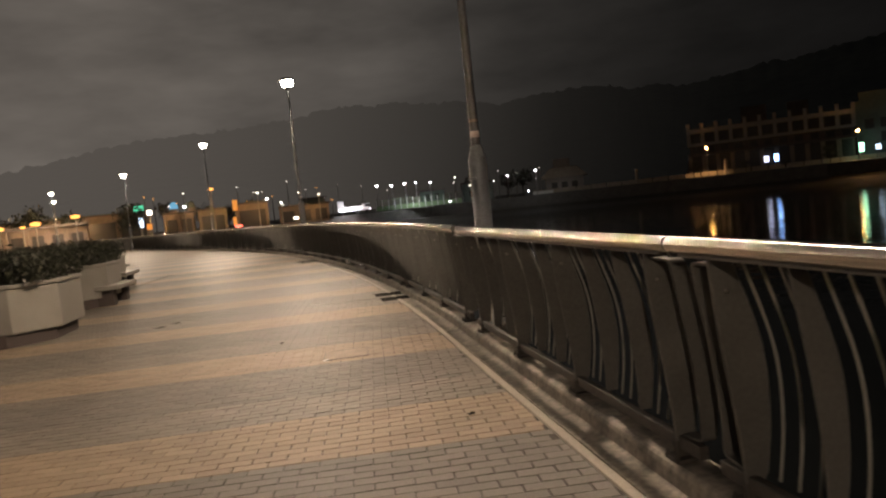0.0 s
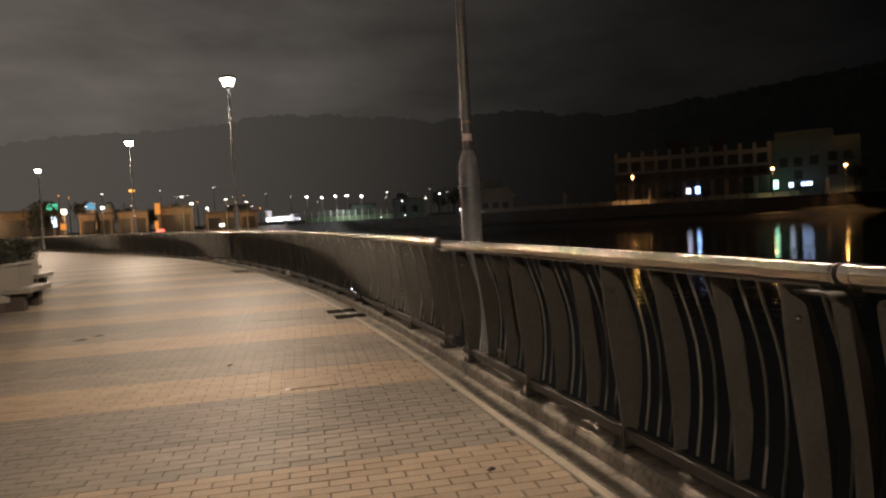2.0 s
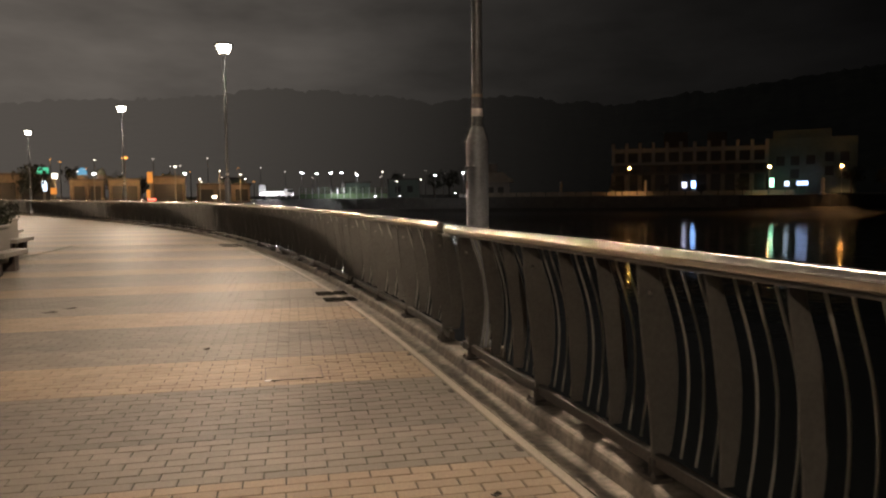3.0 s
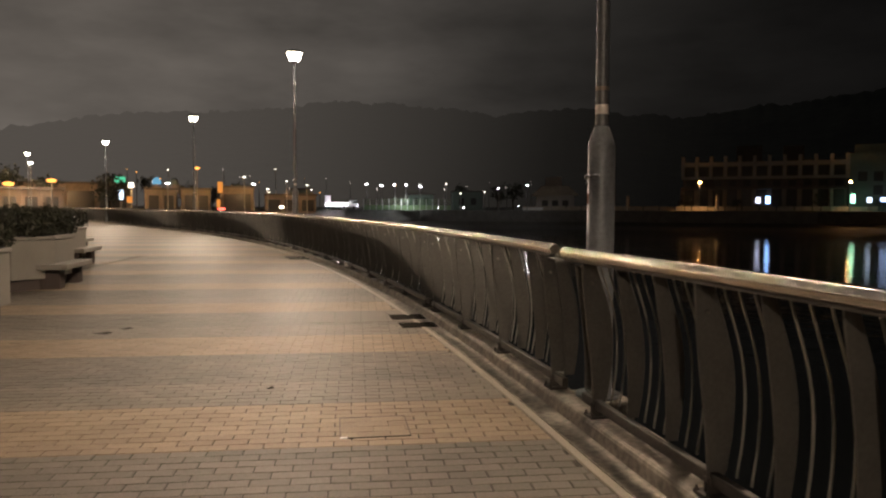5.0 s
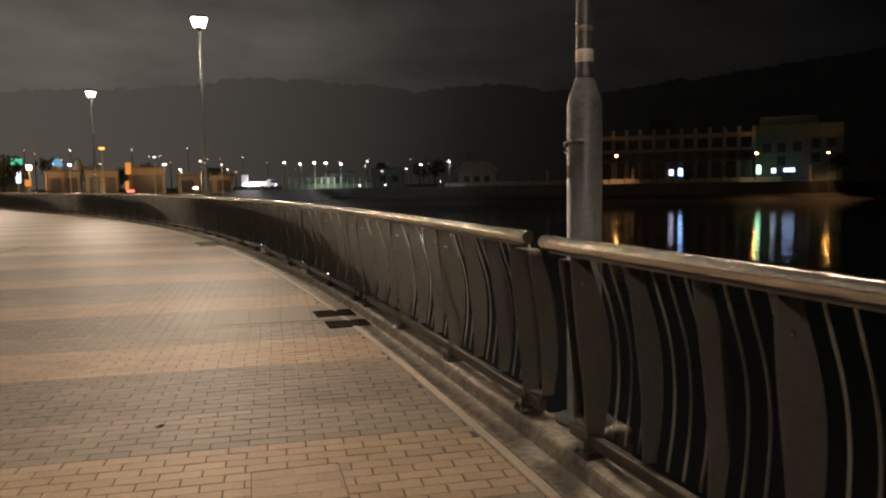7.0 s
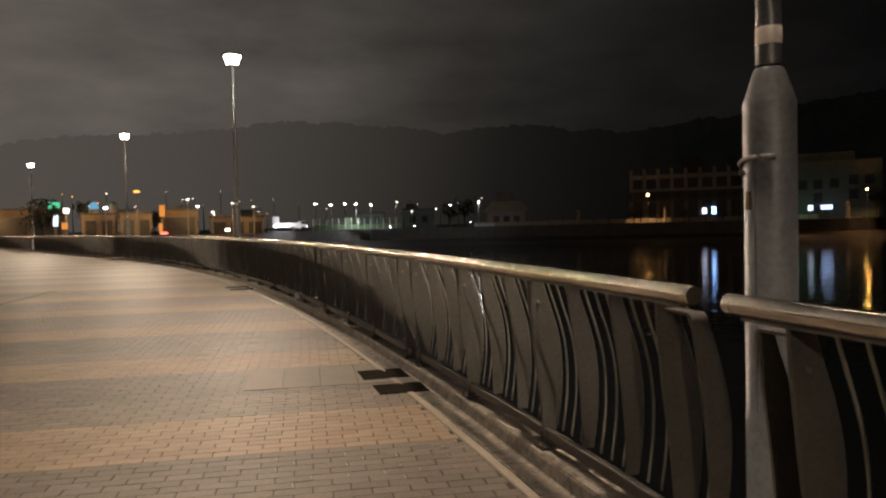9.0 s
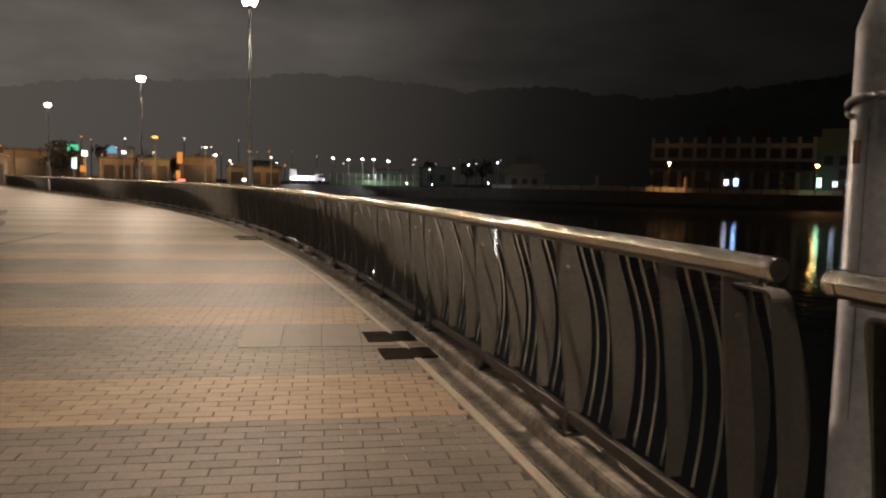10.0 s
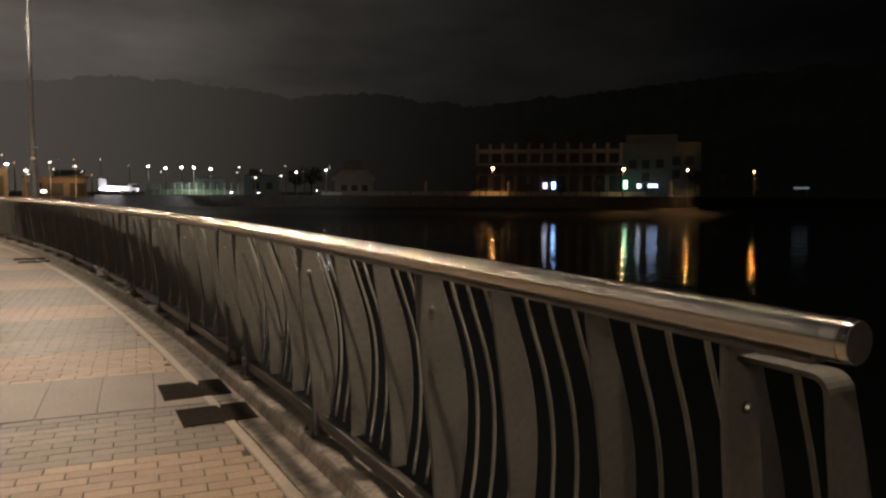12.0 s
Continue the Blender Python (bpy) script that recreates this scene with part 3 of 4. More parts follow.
# ---- planters and benches ----
def leafy(bm, x0, x1, y0, y1, z0, z1, count, rng, size=0.055):
    for _ in range(count):
        x, y = rng.uniform(x0, x1), rng.uniform(y0, y1)
        top = z0 + (z1 - z0) * (0.55 + 0.45 * noise.noise(Vector((x * 1.7, y * 1.7, 3.1))) + 0.25 * rng.random())
        z = rng.uniform(z0, max(z0 + 0.05, top))
        s = size * rng.uniform(0.6, 1.4)
        m = Matrix.Translation((x, y, z)) @ Euler((rng.uniform(-1.2, 1.2), rng.uniform(-1.2, 1.2), rng.uniform(0, 6.3))).to_matrix().to_4x4()
        vs = [bm.verts.new(m @ Vector(c)) for c in ((-s, 0, 0), (0, -0.45 * s, 0.012), (s * 1.2, 0, 0), (0, 0.45 * s, 0.012))]
        bm.faces.new(vs)
    return bm


def prism(w, length, grow, z0, z1, bevel, cut=0.55):
    """A low box with cut corners."""
    made = bmesh.new()
    a, b, c, d = -w - grow, w + grow, -grow, length + grow
    line = ((a + cut, c), (b - cut, c), (b, c + cut), (b, d - cut), (b - cut, d), (a + cut, d), (a, d - cut), (a, c + cut))
    face = made.faces.new([made.verts.new((x, y, z0)) for x, y in line])
    r = bmesh.ops.extrude_face_region(made, geom=[face])
    bmesh.ops.translate(made, vec=(0, 0, z1 - z0), verts=[v for v in r["geom"] if isinstance(v, bmesh.types.BMVert)])
    bmesh.ops.bevel(made, geom=made.edges[:], offset=bevel, segments=2, affect="EDGES", profile=0.6)
    return made


def planter(x_right, y0, width, length, seed):
    rng = random.Random(seed)
    ob = thing("planter", "pale granite planter on a dark plinth with a low hedge", "planter", "planters along the promenade", at=Matrix.Translation((x_right - width / 2, y0, rise(y0))))
    w = width / 2
    part("plinth", prism(w - 0.10, length - 0.10, 0.0, -0.03, 0.205, 0.005), M_PLINTH, ob, "dark recessed plinth")
    part("body", prism(w, length, 0.0, 0.20, 0.91, 0.025), M_GRANITE, ob, "pale granite box with cut corners")
    part("rim", prism(w, length, 0.025, 0.912, 0.975, 0.02), M_GRANITE, ob)
    part("soil", prism(w, length, -0.12, 0.95, 0.985, 0.004), M_SOIL, ob)
    bm = leafy(bmesh.new(), -w + 0.06, w - 0.06, 0.06, length - 0.06, 0.98, 1.55, int(900 * width * length), rng)
    part("hedge", bm, M_LEAF, ob, "dark green clipped leaves")
    # stems
    sb = bmesh.new()
    for _ in range(30):
        x, y = rng.uniform(-w + 0.2, w - 0.2), rng.uniform(0.2, length - 0.2)
        tube([(x, y, 0.97), (x + rng.uniform(-0.1, 0.1), y + 0.02, 1.2), (x + rng.uniform(-0.2, 0.2), y + 0.05, 1.4)], 0.012, 5, sb)
    part("stems", sb, M_SOIL, ob)
    return ob


def bench(x_right, y0, length):
    ob = thing("bench", "stone slab bench on block legs beside a planter", "bench", "stone benches by the planters", at=Matrix.Translation((x_right, y0, rise(y0))))
    part("seat", box(-0.55, 0.0, 0, length, 0.36, 0.46, 0.015), M_GRANITE, ob)
    for y in (0.12, length - 0.42):
        part("leg", box(-0.50, -0.16, y, y + 0.30, 0.0, 0.36, 0.01), M_PLINTH, ob)
    return ob


for x_r, y0, w, ln, s in ((-4.10, 12.1, 3.8, 2.3, 1), (-4.60, 16.9, 3.4, 2.3, 2), (-5.65, 21.8, 3.4, 2.3, 3), (-7.15, 26.8, 3.4, 2.3, 4)):
    planter(x_r, y0, w, ln, s)
for x_r, y0, ln in ((-4.33, 17.2, 1.7), (-5.35, 22.2, 1.7), (-6.8, 27.2, 1.7)):
    bench(x_r, y0, ln)

# a few dead leaves and a scrap on the paving
for x, y, s in ((-2.55, 12.25, 0.10), (-2.35, 12.55, 0.08), (1.0, 5.05, 0.03), (-0.5, 9.2, 0.03)):
    bm = bmesh.new()
    vs = [bm.verts.new((s * a, s * b, 0.004 + c)) for a, b, c in ((-1, 0, 0.01), (-0.3, -0.5, 0.0), (0.8, -0.3, 0.012), (1.1, 0.1, 0.004), (0.4, 0.5, 0.014), (-0.5, 0.45, 0.002))]
    bm.faces.new(vs)
    r = bmesh.ops.extrude_face_region(bm, geom=bm.faces[:])
    bmesh.ops.translate(bm, vec=(0, 0, 0.004), verts=[v for v in r["geom"] if isinstance(v, bmesh.types.BMVert)])
    tagged(part("dead_leaf", bm, M_LEAD, None, "", False, Matrix.Translation((x, y, rise(y)))), "curled dark dead leaf on the paving", "leaf", "leaves on the paving")


# ---- far shore ----
SHORE = [(-140, 112), (-60, 122), (-30, 138), (-8, 168), (8, 212), (40, 226), (78, 213), (110, 193), (140, 173), (172, 163), (205, 178), (270, 190), (420, 190), (900, 120)]
pts = []
for (ax, ay), (bx, by) in zip(SHORE, SHORE[1:]):
    n_s = 6
    for k in range(n_s):
        pts.append(Vector((ax + (bx - ax) * k / n_s, ay + (by - ay) * k / n_s)))
bm = bmesh.new()
rows = []
for k, p in enumerate(pts):
    d = (pts[min(k + 1, len(pts) - 1)] - pts[max(k - 1, 0)]).normalized()
    inn = Vector((-d.y, d.x))
    wob = 1.5 * noise.noise(Vector((p.x * 0.06, p.y * 0.06, 0)))
    ring = []
    for off, z in ((-6 + wob, -4.2), (0 + wob, -3.5), (5, -2.7), (8, -1.6), (8.3, 1.9), (12, 2.0), (30, 2.1), (120, 3.0), (500, 6.0)):
        ring.append(bm.verts.new((p.x + inn.x * off, p.y + inn.y * off, z)))
    rows.append(ring)
for a, b in zip(rows, rows[1:]):
    for k in range(8):
        f = bm.faces.new((a[k], b[k], b[k + 1], a[k + 1]))
        f.material_index = 1 if k < 3 else (2 if k == 3 else 0)
tagged(part("ground", bm, [M_LAND, M_SAND, M_WALL]), "dark far shore with a sand strip and low quay wall", "shore", kind="structure")

# hills: one ridge line in front of the sky, heights by bearing
RIDGE = [(-75, 20), (-40, 25), (-30, 60), (-22, 75), (-12, 100), (-5, 108), (0, 114), (5, 124), (10, 117), (15, 108), (20, 116), (25, 110), (29, 101), (34, 106), (40, 116), (47, 124), (55, 130), (70, 120), (110, 80)]
bm = bmesh.new()
rows = []
for k in range(741):
    a = -75 + 0.25 * k
    hgt = float(np.interp(a, [r[0] for r in RIDGE], [r[1] for r in RIDGE]))
    row = []
    for j in range(9):
        s = j / 8
        dist = 480 + 330 * s
        x, y = dist * math.sin(radians(a)), dist * math.cos(radians(a))
        bumpy = 6 * noise.noise(Vector((x * 0.02, y * 0.02, 1))) + 3 * noise.noise(Vector((x * 0.09, y * 0.09, 2))) + 3.2 * noise.noise(Vector((x * 0.23, y * 0.23, 7)))
        row.append(bm.verts.new((x, y, -2 + (hgt + 2) * s ** 0.8 + bumpy * (0.3 + 0.7 * s) * min(1, hgt / 60))))
    rows.append(row)
for a, b in zip(rows, rows[1:]):
    for j in range(8):
        bm.faces.new((a[j], b[j], b[j + 1], a[j + 1]))
tagged(part("backdrop", bm, M_HILL, None, "", True), "dark wooded hills with painted haze glow against the night sky", "hills", kind="structure")


def facing(ax, ay, bx, by, z):
    """Base pose of a far building: x runs along its front from a to b, y goes back."""
    ang = math.atan2(by - ay, bx - ax)
    return Matrix.Translation((ax, ay, z)) @ Matrix.Rotation(ang, 4, "Z"), math.hypot(bx - ax, by - ay)


# long arcaded building
at, W = facing(121.6, 214.5, 159.1, 187.4, 2.2)
hotel = thing("hotel_building", "long tan building with tall piers and a row of dark bays", "building", at=at)
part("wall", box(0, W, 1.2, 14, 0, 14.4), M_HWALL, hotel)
part("roof", box(0.3, W - 0.3, 1.6, 14.3, 14.4, 14.8), M_ROOFT, hotel)
bays = 11
bw = W / bays
for k in range(bays + 1):
    part("pier", box(k * bw - 0.5, k * bw + 0.5, 0.0, 1.3, 9.7, 16.9, 0.05), M_HOTEL, hotel)
for z, h in ((9.7, 0.8), (13.7, 1.3)):
    part("ledge", box(0, W, 0.25, 1.4, z, z + h), M_HOTEL, hotel)
for k in range(bays):
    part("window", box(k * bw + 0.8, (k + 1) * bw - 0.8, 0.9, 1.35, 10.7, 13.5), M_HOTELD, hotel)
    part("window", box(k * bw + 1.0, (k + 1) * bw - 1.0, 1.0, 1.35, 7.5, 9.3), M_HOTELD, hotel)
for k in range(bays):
    # no real opening: a closed panel whose near-black colour is the shade inside
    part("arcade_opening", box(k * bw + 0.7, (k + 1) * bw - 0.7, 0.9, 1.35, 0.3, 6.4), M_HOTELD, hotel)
    part("arcade_pier", box(k * bw - 0.6, k * bw + 0.6, 0.3, 1.4, 0.0, 7.2), M_BROWN, hotel)
part("awning", box(0, W, -2.2, 1.3, 6.5, 7.0), M_ROOFT, hotel)
for k, (x0, x1, z0, z1, g) in enumerate(((21.6, 22.9, 2.2, 4.0, G_SHOP), (24.4, 25.6, 2.1, 4.3, G_BLUE))):
    part("lit_window", box(x0, x1, 0.05, 0.28, z0, z1), g, hotel, ("bluish white lit shop window", "bright blue lit shop window")[k])
part("rooftop_tank", box(15.5, 23.0, 8, 12, 14.8, 20.6), M_HWALL, hotel)
part("rooftop_tank", box(29, 35.0, 8, 12, 14.8, 20.2), M_HWALL, hotel)

at, W = facing(160.5, 188.5, 177.5, 171.5, 2.2)
gb = thing("green_building", "pale green block with a few dark windows", "building", at=at)
part("wall", box(0, W, 1.0, 12, 0, 17.0, 0.05), M_GREENB, gb)
part("roof", box(1, W - 7, 2, 11, 17.0, 19.5), M_GREENB, gb)
for x, z in ((2.2, 8.6), (6.2, 8.6), (10.5, 8.8), (6.2, 4.6), (15.5, 5.4), (15.5, 9.6), (19.5, 9.6)):
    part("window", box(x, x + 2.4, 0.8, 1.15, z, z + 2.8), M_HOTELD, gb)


def sign(x, y, z, w, h, g, label, cat="sign"):
    """A lit sign board on two legs, turned to the bay."""
    ang = math.atan2(-x, y)
    ob = thing("lit_sign", label, cat, at=Matrix.Translation((x, y, 0)) @ Matrix.Rotation(ang, 4, "Z"))
    part("board", box(-w / 2, w / 2, 0, 0.25, z - h / 2, z + h / 2, 0.03), g, ob)
    for s in (-0.35, 0.35):
        part("leg", box(s * w - 0.08, s * w + 0.08, 0.05, 0.2, 1.6, z - h / 2), M_POST, ob)
    return ob


sign(157.2, 183.0, 5.6, 1.2, 2.6, G_MINT, "narrow mint green glowing shop sign")
sign(160.4, 180.4, 5.2, 1.3, 1.5, G_SIGNW, "white glowing shop sign")
sign(163.6, 177.7, 5.3, 3.0, 1.2, G_BLUEW, "bluish white glowing shop sign")
sign(197.0, 150.5, 4.6, 4.2, 0.7, G_DIM, "dim bluish lit shed front")


def far_lamp(x, y, z, g, ground=2.0, size=0.35, double=False):
    ob = thing("street_lamp", "slim far street lamp with a small bright head", "street lamp", "street lamps of the far shore", at=Matrix.Translation((x, y, 0)))
    part("post", lathe([(0.14, ground - 0.4), (0.11, z * 0.6), (0.07, z), (0.0, z)], 8), M_POST, ob)
    for s in ((-1.0, 1.0) if double else (0.0,)):
        part("head", lathe([(0.0, z - 0.05), (size, z), (size * 1.2, z + size * 0.6), (0.0, z + size * 0.9)], 10, None, (s * size * 2.2, 0, 0)), g, ob, "glowing lamp head")
    return ob


def add_light_screen(ob, x, y, z, size):
    """Added curved screen landward of a lamp head, keeping its light off the buildings."""
    way = math.atan2(y, x)
    bm = bmesh.new()
    rows = []
    for k in range(9):
        a = way - 1.25 + 2.5 * k / 8
        rows.append([bm.verts.new((q * math.cos(a), q * math.sin(a), z + h)) for q, h in ((size * 1.7, -0.5), (size * 1.8, -0.5), (size * 1.8, 0.55), (size * 1.7, 0.55))])
    for p, q in zip(rows, rows[1:]):
        for k in range(4):
            bm.faces.new((p[k], p[(k + 1) % 4], q[(k + 1) % 4], q[k]))
    part("light_screen", bm, M_POST, ob, "added curved screen behind the lamp head")


for x, y, z, g, s in ((122.5, 206.0, 10.7, G_WARM, 0.26), (155.4, 182.0, 10.3, G_WARM, 0.30), (171.3, 171.0, 10.0, G_WARM, 0.25), (186.0, 158.5, 9.4, G_WARM, 0.18)):
    lamp = far_lamp(x, y, z, g, 1.6, s)
    spot_down("far_lamp_light", (x, y, z - 0.4), 6000 if x < 130 else 3500, TOWN_COL, 100)
    add_light_screen(lamp, x, y, z, s)

# pale low wall along the far quay, and statues' plinths
at, W = facing(75, 235.5, 177.0, 178.0, 1.9)
qw = thing("quay_parapet", "low pale parapet along the far quay", "wall", at=at)
for k in range(24):
    part("parapet_block", box(k * W / 24 + 0.2, (k + 1) * W / 24 - 0.2, 0, 0.5, 0, 1.5), M_QUAY, qw)
# pillars on the far quay
for x, y, h in ((104.0, 217.0, 5.2), (127.0, 203.5, 5.2), (167.0, 173.5, 5.2)):
    ob = thing("gate_pillar", "small pale stone pillar on the quay", "pillar", "pillars on the far quay", at=Matrix.Translation((x, y, 1.8)))
    part("shaft", lathe([(0.75, 0), (0.75, 0.6), (0.5, 0.8), (0.45, h - 1.2), (0.6, h - 1.0), (0.3, h - 0.3), (0.0, h)], 10), M_QUAY, ob)

# pavilion with a stepped roof
at, W = facing(78.8, 236.0, 92.5, 230.5, 2.0)
pv = thing("pavilion_building", "dim low house with a hipped roof and pale terrace", "building", at=at)
part("wall", box(1.0, W - 1.0, 1, 9, 0, 5.0), M_HOTEL, pv)
bm = bmesh.new()
vs = [bm.verts.new(c) for c in ((-0.5, -0.5, 5.0), (W + 0.5, -0.5, 5.0), (W + 0.5, 10, 5.0), (-0.5, 10, 5.0), (3, 3, 8.4), (W - 3, 3, 8.4), (W - 3, 7, 8.4), (3, 7, 8.4))]
for q in ((0, 1, 5, 4), (1, 2, 6, 5), (2, 3, 7, 6), (3, 0, 4, 7), (4, 5, 6, 7), (3, 2, 1, 0)):
    bm.faces.new([vs[i] for i in q])
part("roof", bm, M_QUAY, pv)
part("tower", box(4, 9.5, 4, 7, 8.4, 11.4), M_BROWN, pv)
part("terrace", box(-3.2, 3.5, -3.0, 0.5, 0, 1.0), M_WHITE, pv)
for k in range(3):
    part("window", box(3 + k * 3.4, 5 + k * 3.4, 0.8, 1.1, 0.8, 3.4), M_HOTELD, pv)

# sports court: green fence with posts, floodlights
at, W = facing(21.5, 232.0, 49.0, 229.0, 2.0)
ct = thing("court_fence", "green mesh fence round a floodlit court", "fence", at=at)
for k in range(14):
    part("fence_panel", box(k * W / 14 + 0.1, (k + 1) * W / 14 - 0.1, 0, 0.08, 0, 1.5), M_FENCE, ct)
    part("post", box(k * W / 14 - 0.08, k * W / 14 + 0.08, -0.1, 0.1, 0, 3.4), M_WHITE, ct)
    for z in (2.1, 2.7, 3.3):
        part("fence_wire", box(k * W / 14 + 0.08, (k + 1) * W / 14 - 0.08, 0, 0.08, z - 0.05, z + 0.05), M_FENCE, ct)
for x, z in ((22.5, 10.0), (27.2, 9.6), (31.5, 9.9), (35.0, 9.9), (39.7, 9.4)):
    far_lamp(x, 236.0 - 0.1 * x, z, G_WHITE, 2, 0.33)
for x, z, g in ((46.5, 10.0, G_PALE), (51.0, 7.0, G_PALE), (58.5, 7.6, G_PALE), (63.0, 8.8, G_WHITE), (72.0, 9.6, G_WHITE)):
    far_lamp(x, 230.0 - 0.12 * x, z, g, 2, 0.28)
# added in front of the fence, apart from the floodlights, to brighten it
point_light("court_fence_fill", (34.0, 227.0, 6.5), 1800, (0.9, 0.97, 1.0), 0.5)
for x, y, z in ((69.0, 221.0, 3.4), (44.5, 226.5, 2.6), (52.0, 224.0, 2.6)):
    ob = thing("ground_lamp", "small white lamp low on the quay", "lamp", "low lamps on the quay", at=Matrix.Translation((x, y, 1.9)))
    part("bulb", lathe([(0.0, z - 2.05), (0.17, z - 1.9), (0.13, z - 1.76), (0, z - 1.7)], 8), G_WHITE, ob)
    part("stem", lathe([(0.08, -0.2), (0.08, z - 2.1), (0, z - 2.1)], 6), M_POST, ob)

# small houses behind the court
for ax, ay, bx, by, h in ((52.0, 240.0, 62.0, 238.5, 6.0), (38.0, 244.0, 46.0, 243.0, 5.0), (-2.0, 244.0, 6.0, 244.0, 6.5)):
    at, W = facing(ax, ay, bx, by, 2.0)
    ob = thing("small_house", "dim small pale house by the court", "house", "small houses on the far shore", at=at)
    part("wall", box(0, W, 0, 7, 0, h), M_GREENB, ob)
    part("roof", box(-0.4, W + 0.4, -0.4, 7.4, h, h + 0.5), M_ROOFT, ob)
    for k in range(2):
        part("window", box(W * (0.2 + 0.4 * k), W * (0.38 + 0.4 * k), -0.1, 0.2, 1.8, 4.0), M_HOTELD, ob)

# white van with its lamps on, on the shore road
at, W = facing(8.2, 222.0, 20.0, 222.0, 2.0)
van = thing("delivery_truck", "white box truck with bright lamps on the shore road", "truck", at=at)
part("box_body", box(0.6, 2.6, 0, 2.5, 0.9, 4.2, 0.12), M_WHITE, van)
part("flat_bed", box(2.6, 8.0, 0, 2.5, 0.8, 2.3, 0.10), M_WHITE, van)
part("cab", box(8.0, 10.4, 0.1, 2.4, 0.7, 2.9, 0.25), M_WHITE, van)
part("windscreen", box(8.9, 10.45, 0.02, 2.3, 1.9, 2.6, 0.1), M_HOTELD, van)
for x in (2.0, 6.4, 9.3):
    bm = lathe([(0.0, 0.0), (0.3, 0.0), (0.52, 0.03), (0.55, 0.12), (0.52, 0.25), (0.0, 0.25)], 16)
    bmesh.ops.rotate(bm, verts=bm.verts, cent=(0, 0, 0), matrix=Matrix.Rotation(math.pi / 2, 3, "X"))
    part("wheel", bm, M_BLACK, van, "black tyre", False, Matrix.Translation((x, 0.1, 0.55)))
part("headlight", box(10.4, 10.5, 0.0, 0.7, 1.0, 1.5, 0.05), G_HEAD, van, "bright white head lamp")
part("side_lamp", box(1.0, 2.8, -0.06, 0.0, 1.1, 1.7, 0.02), G_HEAD, van, "glaring lit side panel")
point_light("quay_lamp_light", (72.0, 220.6, 9.2), 320, (0.95, 0.97, 1.0), 0.25)
# added light in front of the truck to brighten its white side
point_light("truck_fill_light", (13.0, 219.5, 3.4), 1100, (0.95, 0.92, 1.0), 0.4)


# ---- town behind the bend of the promenade ----
for x, y, z, g, s in ((-19.1, 154.6, 9.8, G_SODIUM, 0.5), (-24.5, 153.8, 6.8, G_WHITE, 0.28), (-10.0, 155.5, 8.3, G_PALE, 0.25), (-8.2, 155.6, 6.9, G_WHITE, 0.25), (-5.4, 155.8, 5.9, G_PALE, 0.22), (-29.5, 100.5, 5.0, G_SODIUM, 0.5), (-34.0, 99.5, 4.5, G_SODIUM, 0.55), (-38.1, 99.0, 4.3, G_SODIUM, 0.5), (-36.4, 102.0, 4.4, G_SODIUM, 0.3), (-41.5, 100.0, 4.4, G_SODIUM, 0.5), (-1.6, 156, 7.5, G_PALE, 0.2), (2.5, 156, 6.8, G_PALE, 0.2), (-45.0, 101, 4.6, G_SODIUM, 0.4)):
    far_lamp(x, y, z, g, 0.4, s)
rng = random.Random(11)
for k in range(22):
    x = -36 + 42 * k / 21 + rng.uniform(-0.8, 0.8)
    far_lamp(x, 168 + rng.uniform(0, 10), rng.uniform(5.0, 11.0), rng.choice((G_PALE, G_WHITE, G_PALE, G_SODIUM)), 1.5, rng.uniform(0.09, 0.17))
for k in range(15):
    x = -30 + 115 * k / 14 + rng.uniform(-1.5, 1.5)
    y = 172 + rng.uniform(0, 8) if x < 0 else 250 + rng.uniform(0, 12)
    far_lamp(x, y, rng.uniform(5.5, 9.5) + (3.5 if x > 0 else 0), rng.choice((G_PALE, G_PALE, G_SODIUM)), 1.5, rng.uniform(0.10, 0.19))
# added orange lights in front of the town blocks, to brighten their walls
for x, y, w in ((-19.1, 150.5, 900), (-29.5, 150.0, 900), (-10.0, 151.0, 800), (-33.0, 99.5, 1600), (-40.0, 97.5, 1600), (-46.0, 153.0, 2600), (0.5, 154.5, 700)):
    point_light("town_fill_light", (x, y, 5.2), w, TOWN_COL, 0.4)


def town_block(ax, ay, bx, by, z, h, depth, material, windows, label, name="town_building"):
    at, W = facing(ax, ay, bx, by, z)
    ob = thing(name, label, "building", at=at)
    part("wall", box(0, W, 0.4, depth, 0, h), material, ob)
    part("roof", box(-0.3, W + 0.3, -0.6, depth + 0.3, h, h + 0.35), M_ROOFT, ob)
    n_w = windows
    for k in range(n_w):
        part("pier", box(k * W / n_w - 0.15, k * W / n_w + 0.15, -0.3, 0.5, 0, h), material, ob)
        # closed dark panel, the opening's shade is put in its colour
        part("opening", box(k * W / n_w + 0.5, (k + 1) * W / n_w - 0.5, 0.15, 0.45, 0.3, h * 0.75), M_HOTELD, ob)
    return ob


town_block(-28.6, 154.0, -23.0, 154.6, 1.2, 4.4, 6, M_BROWN, 2, "low brown shelter with a flat roof")
town_block(-22.0, 155.0, -16.6, 155.6, 1.2, 4.5, 6, M_BROWN, 2, "low brown shelter with a flat roof")
town_block(-14.6, 156.0, -8.3, 156.4, 1.2, 5.0, 6, M_BROWN, 1, "low brown block with lit end posts")
town_block(-46.0, 101.5, -30.0, 106.5, 0.4, 3.8, 6, M_BROWN, 7, "low arcade lit by orange lamps")
town_block(-70.0, 160.0, -34.0, 165.0, 1.0, 6.0, 8, M_BROWN, 6, "dim row of houses behind the bend")
town_block(-6.0, 160.0, 4.5, 160.0, 1.2, 3.6, 6, M_BROWN, 3, "dim low houses on the shore road")


